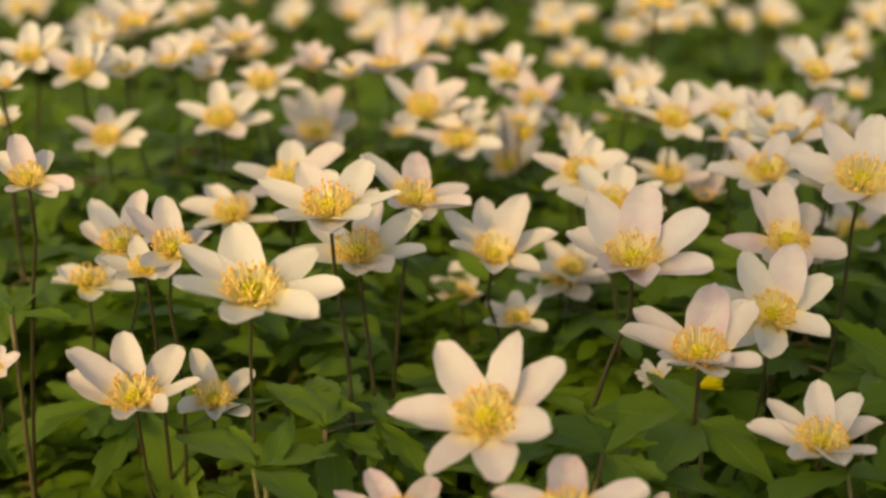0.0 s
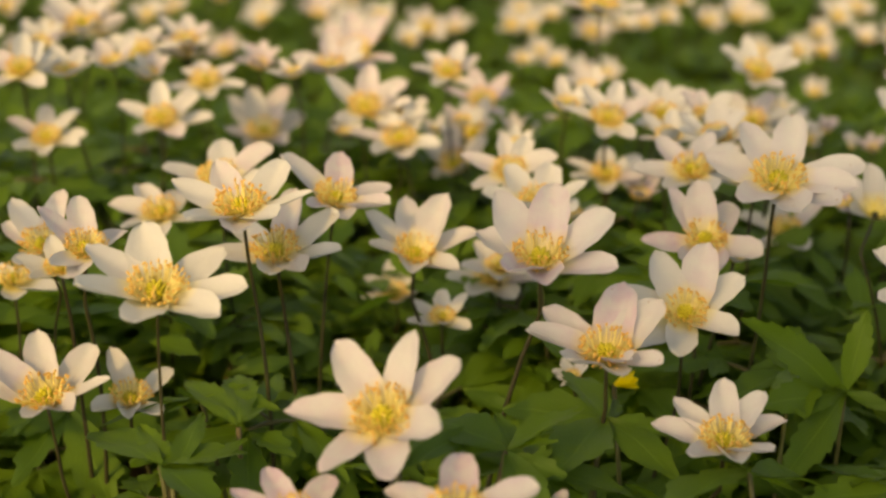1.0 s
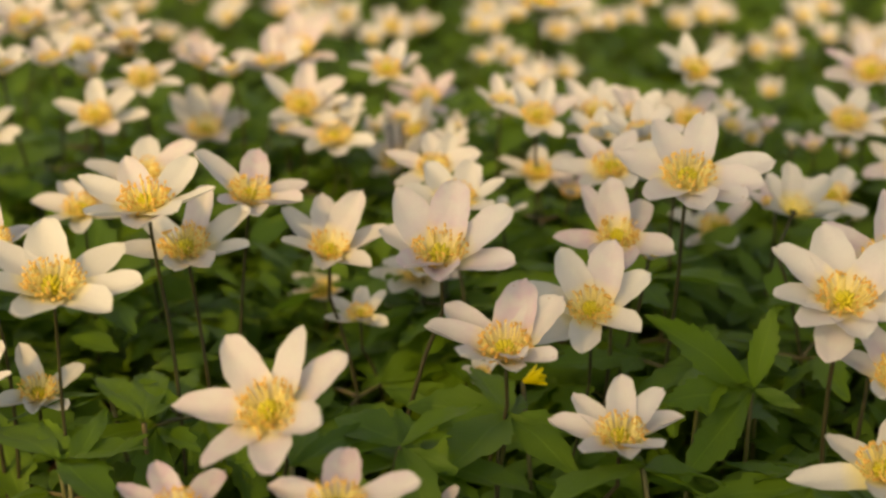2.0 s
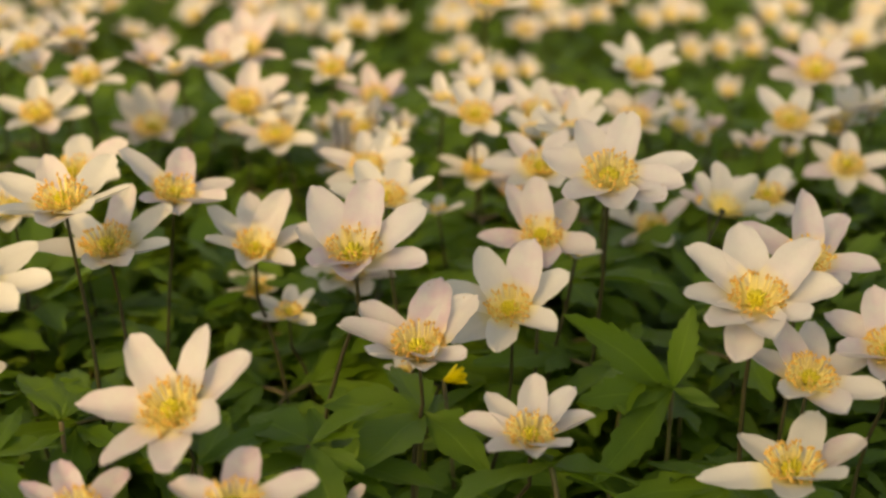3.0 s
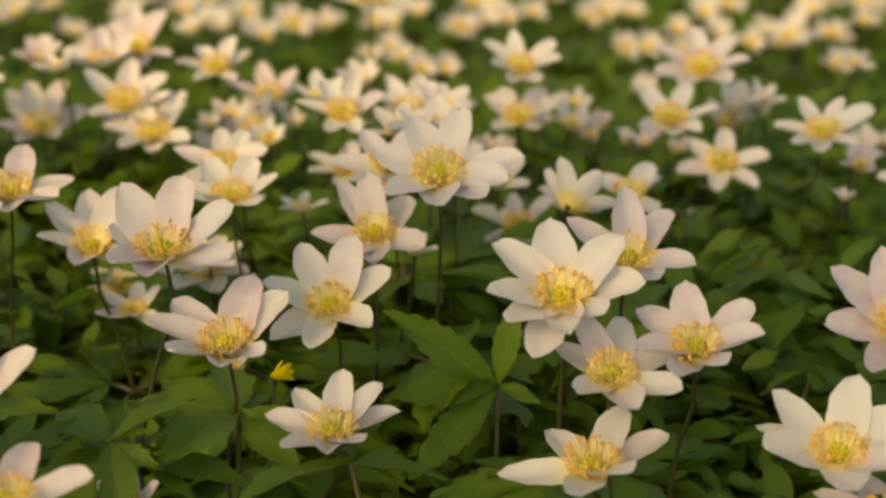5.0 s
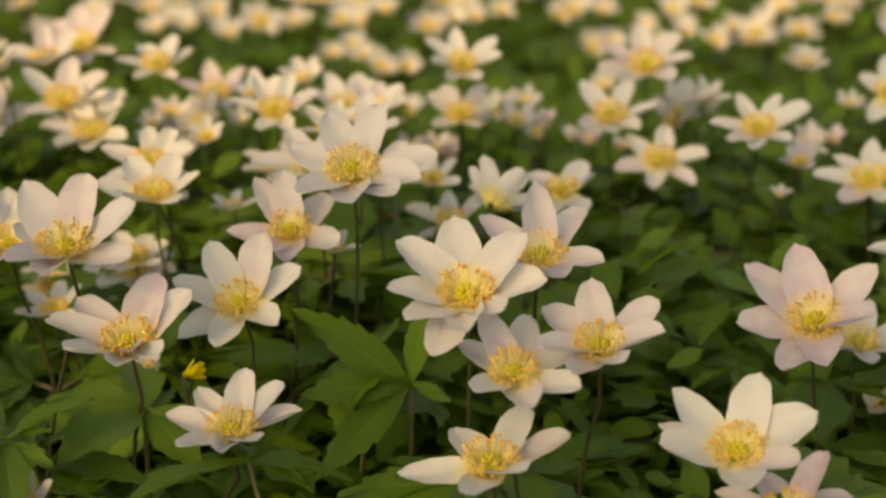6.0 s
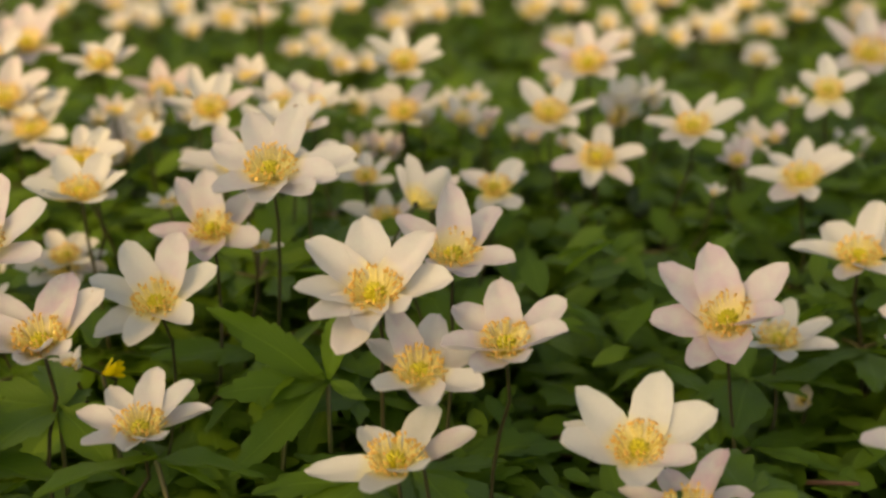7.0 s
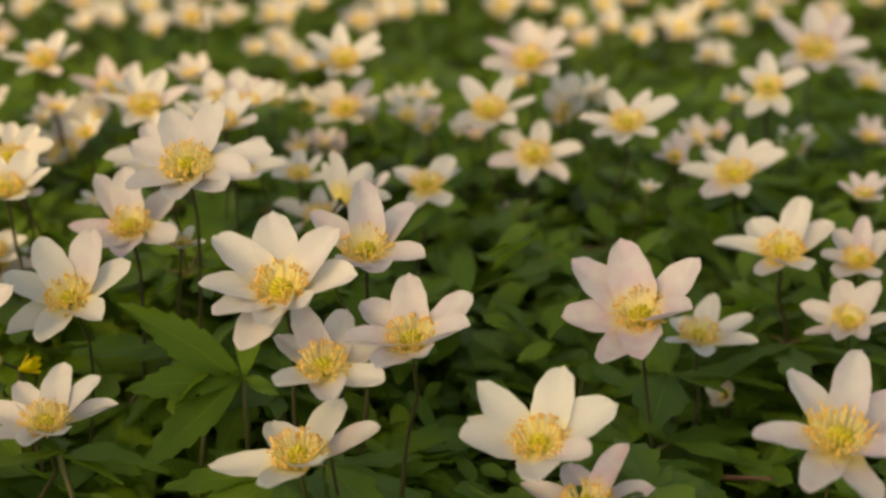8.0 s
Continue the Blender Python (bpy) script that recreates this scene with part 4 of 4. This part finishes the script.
def undergrowth():
    """The low tangle of small leaves that nobody could count."""
    r = random.Random(31)
    shape = Shape()
    for k in range(10000):
        y = r.uniform(0.12, 1.62)
        x = r.uniform(-0.38 * y - 0.10, 0.22 + 0.38 * y + 0.10)
        z = ground_z(x, y) + (r.uniform(0.002, 0.030) if y < 0.8 else r.uniform(0.004, 0.055))
        long = r.uniform(0.011, 0.024) if y < 0.6 else r.uniform(0.018, 0.036)
        if bare(x, y, 0.85) and k % 4:
            continue
        m = pose(x, y, z, r.uniform(-25, 30), r.uniform(-25, 25), r.uniform(0, 360))
        add_leaflet(shape, r, long, r.uniform(0.2, 0.32), m, 7, 3)
    # a close cover of the smallest leaves between the nearer stems
    for k in range(6000):
        y = r.uniform(0.24, 0.62)
        x = r.uniform(-0.38 * y - 0.06, 0.22 + 0.38 * y + 0.06)
        if bare(x, y, 0.85) and k % 3:
            continue
        add_leaflet(shape, r, r.uniform(0.008, 0.019), r.uniform(0.2, 0.34), pose(x, y, ground_z(x, y) + r.uniform(0.003, 0.034), r.uniform(-20, 45), r.uniform(-30, 30), r.uniform(-150, 150)), 6, 3)
    # broader leaves standing higher, further back
    for k in range(9000):
        y = r.uniform(0.40, 0.80) if k < 4200 else r.uniform(0.55, 1.62)
        x = r.uniform(-0.38 * y - 0.10, 0.22 + 0.38 * y + 0.10)
        z = ground_z(x, y) + r.uniform(0.018, 0.066)
        add_leaflet(shape, r, r.uniform(0.010, 0.024) if y < 0.8 else r.uniform(0.016, 0.032), r.uniform(0.16, 0.28), pose(x, y, z, r.uniform(-20, 50), r.uniform(-35, 35), r.uniform(-140, 140)), 7, 3)
    ob = new("undergrowth", shape.mesh("undergrowth", [LEAF_LOW]))
    tagged(ob, "low tangle of small green leaves over the soil", "undergrowth", kind="stuff")


undergrowth()


# ---- litter, twigs and a small yellow flower ----
def dead_leaf(x, y, size, turn, rng):
    shape = Shape()
    add_leaflet(shape, rng, size, rng.uniform(0.24, 0.36), pose(0, 0, 0, rng.uniform(-6, 10), rng.uniform(-14, 14), 0), 11, 5, 0, 0.7)
    shape.tube([(0, -0.25 * size, -0.001), (0, -0.1 * size, 0.001), (0, 0.02 * size, 0)], [0.0006, 0.0005, 0.0006], 5)
    ob = new("dead_leaf", shape.mesh("dead_leaf", [LITTER]))
    ob.matrix_basis = pose(x, y, ground_z(x, y) + 0.003, 0, 0, turn)
    tagged(ob, "curled brown dead leaf lying on the soil", "dead leaf", "leaf litter")


def twig(x, y, length, turn, rise, rng):
    shape = Shape()
    path = [Vector((0, 0, 0))]
    for k in range(7):
        path.append(path[-1] + Vector((rng.uniform(-0.12, 0.12), 1, rng.uniform(-0.1, 0.1))) * length / 7)
    shape.tube(path, [0.0017 - 0.00016 * k for k in range(8)], 6)
    side = path[3]
    shape.tube([side, side + Vector((0.1, 0.1, 0.05)) * length, side + Vector((0.16, 0.24, 0.06)) * length], [0.0011, 0.0008, 0.0005], 5)
    ob = new("twig", shape.mesh("twig", [TWIG]))
    ob.matrix_basis = pose(x, y, ground_z(x, y) + 0.002, rise, 0, turn)
    tagged(ob, "thin reddish-brown twig lying among the leaves", "twig", "twigs in the litter")


small_rng = random.Random(77)
for k in range(70):
    y = small_rng.uniform(0.2, 0.62)
    x = small_rng.uniform(-0.36 * y - 0.03, 0.20 + 0.36 * y + 0.03)
    dead_leaf(x, y, small_rng.uniform(0.02, 0.04), small_rng.uniform(0, 360), small_rng)
for k in range(26):
    y = small_rng.uniform(0.24, 0.60)
    x = small_rng.uniform(-0.33 * y, 0.20 + 0.33 * y)
    twig(x, y, small_rng.uniform(0.04, 0.09), small_rng.uniform(0, 360), small_rng.uniform(8, 34), small_rng)
twig(-0.122, 0.386, 0.055, -128, 10, small_rng)
twig(-0.096, 0.362, 0.050, 60, 16, small_rng)
for k in range(14):
    dead_leaf(-0.110 + small_rng.uniform(-0.045, 0.045), 0.362 + small_rng.uniform(-0.03, 0.03), small_rng.uniform(0.014, 0.026), small_rng.uniform(0, 360), small_rng)


def yellow_flower(x, y, z, size):
    """A small yellow flower that peeps out half hidden under a leaf."""
    root = new("yellow_flower")
    root.matrix_basis = pose(x, y, ground_z(x, y))
    tagged(root, "small bright yellow flower half hidden among the leaves", "flower")
    top = Vector((0, 0, z - ground_z(x, y)))
    stalk = Shape()
    stalk.tube([Vector((0.004, 0.006, -0.003)), top * 0.5 + Vector((0.003, 0, 0)), top], [0.0008, 0.0007, 0.0007], 5)
    part("stem", stalk.mesh("stem", [PETIOLE]), root)
    own = random.Random(3)
    shapes = [petal_shape(own).mesh("yellow_petal", [SEPAL_YELLOW]) for k in range(2)]
    for k in range(8):
        m = Matrix.Translation(top) @ pose(0, 0, 0, 10, 62, 0) @ pose(0, 0, 0, 0, 0, 45 * k) @ pose(0, 0, 0, 54 + 12 * (k % 2)) @ Matrix.Diagonal((0.75 * size, 1.2 * size, size, 1))
        part("petal", shapes[k % 2], root, m)


yellow_flower(0.0738, 0.3532, 0.0668, 0.0060)


def wider_carpet():
    """The same carpet all round, where no single flower can be told: leaves and white flowers."""
    r = random.Random(41)
    green, bloom = Shape(), Shape()

    def inside(x, y):
        edge = 0.08 * noise.noise((x * 4, y * 4, 2.0)) - 0.02
        return y < 1.55 + edge and y > 0.05 and -0.38 * y - 0.10 - edge < x < 0.22 + 0.38 * y + 0.10 + edge
    for k in range(29000):
        a, d = r.uniform(0, 2 * math.pi), 0.25 + 3.0 * r.random()
        x, y = 0.1 + d * math.cos(a), 0.6 + d * math.sin(a)
        if k > 21000:
            # thickest round the nearer flowers
            y = r.uniform(-0.1, 2.0)
            x = r.choice((-1, 1)) * (0.38 * y + 0.16 + abs(r.gauss(0, 0.22))) + 0.11 if y < 1.5 else r.uniform(-1.0, 1.2)
        if inside(x, y):
            continue
        add_leaflet(green, r, r.uniform(0.025, 0.045), 0.3, pose(x, y, ground_z(x, y) + r.uniform(0.01, 0.05), r.uniform(-25, 25), r.uniform(-25, 25), r.uniform(0, 360)), 4, 3)
        if k % (9 if k <= 21000 else 36) == 0 and math.hypot(x - 0.1, y) > 0.32:
            seat = pose(x, y, ground_z(x, y) + r.uniform(0.07, 0.11), r.uniform(0, 30), 0, r.uniform(-60, 60))
            size = r.uniform(0.015, 0.019)
            for j in range(6):
                m = seat @ pose(0, 0, 0, 0, 0, 60 * j) @ pose(0, 0, 0, 20)
                grid = [[m @ Vector((q * w * size, u * size, q * q * 0.05 * size)) for q in (-1, 0, 1)] for u, w in ((0.05, 0.06), (0.35, 0.2), (0.65, 0.24), (0.9, 0.16), (1.0, 0.04))]
                bloom.sheet(grid, [[(u, q) for q in (-1, 0, 1)] for u in (0, 0.3, 0.6, 0.9, 1)])
            bloom.tube([seat @ Vector((0, 0, h * size)) for h in (0.02, 0.16, 0.22)], [0.16 * size, 0.22 * size, 0.08 * size], 7, 1)
            foot = seat.translation
            bloom.tube([(foot.x, foot.y, ground_z(foot.x, foot.y)), foot], [0.001, 0.0008], 4, 2)
    tagged(new("leaf_carpet", green.mesh("leaf_carpet", [LEAF_LOW])), "carpet of green leaves spreading over the woodland floor", "foliage", kind="stuff")
    tagged(new("distant_anemones", bloom.mesh("distant_anemones", [PETAL, ANTHER, STEM])), "countless distant white anemones on thin stems", "flowers", kind="stuff")


wider_carpet()


# ---- unseen tree added behind the camera; thin crown takes part of the carpet's sun ----
def added_shade_tree(x, y, top):
    r = random.Random(9)
    root = new("added_shade_tree")
    root.matrix_basis = pose(x, y, ground_z(x, y))
    tagged(root, "slender unseen tree added for shade, with a thin crown", "tree")
    crown = top - root.matrix_basis.translation
    trunk = Shape()
    path = [Vector((0, 0, -0.05)), Vector((0.02, 0.01, 0.4)), Vector((crown.x * 0.3, crown.y * 0.3, 0.9)), Vector((crown.x * 0.7, crown.y * 0.7, crown.z - 0.35)), crown + Vector((0, 0, 0.35))]
    trunk.tube(path, [0.028, 0.023, 0.019, 0.013, 0.004], 9)
    part("trunk", trunk.mesh("trunk", [TWIG]), root)
    leaf = Shape()
    for k in range(14):
        u = 0.45 + 0.5 * k / 13
        start = path[2].lerp(path[4], (u - 0.4) / 0.6)
        a = 2.4 * k
        tip = crown + Vector((math.cos(a) * 0.40, math.sin(a) * 0.34, -0.35 + 0.75 * k / 13))
        limb = Shape()
        limb.tube([start, start.lerp(tip, 0.5) + Vector((0, 0, 0.03)), tip], [0.008, 0.005, 0.002], 6)
        part("limb", limb.mesh("limb", [TWIG]), root)
    for k in range(CROWN_LEAVES):
        p = Vector((r.gauss(0, 1), r.gauss(0, 1), r.gauss(0, 1))).normalized() * r.random() ** 0.4
        p = crown + Vector((p.x * 0.46, p.y * 0.40, p.z * 0.52))
        add_leaflet(leaf, r, r.uniform(0.028, 0.044), 0.3, pose(p.x, p.y, p.z, r.uniform(-60, 60), r.uniform(-60, 60), r.uniform(0, 360)), 5, 3)
    part("crown", leaf.mesh("crown", [LEAF]), root, None, "sparse crown of small green leaves, added for shade")["kind"] = "stuff"


CROWN_LEAVES = 4000
added_shade_tree(-0.98, -1.62, Vector((-0.72, -1.37, 1.82)))
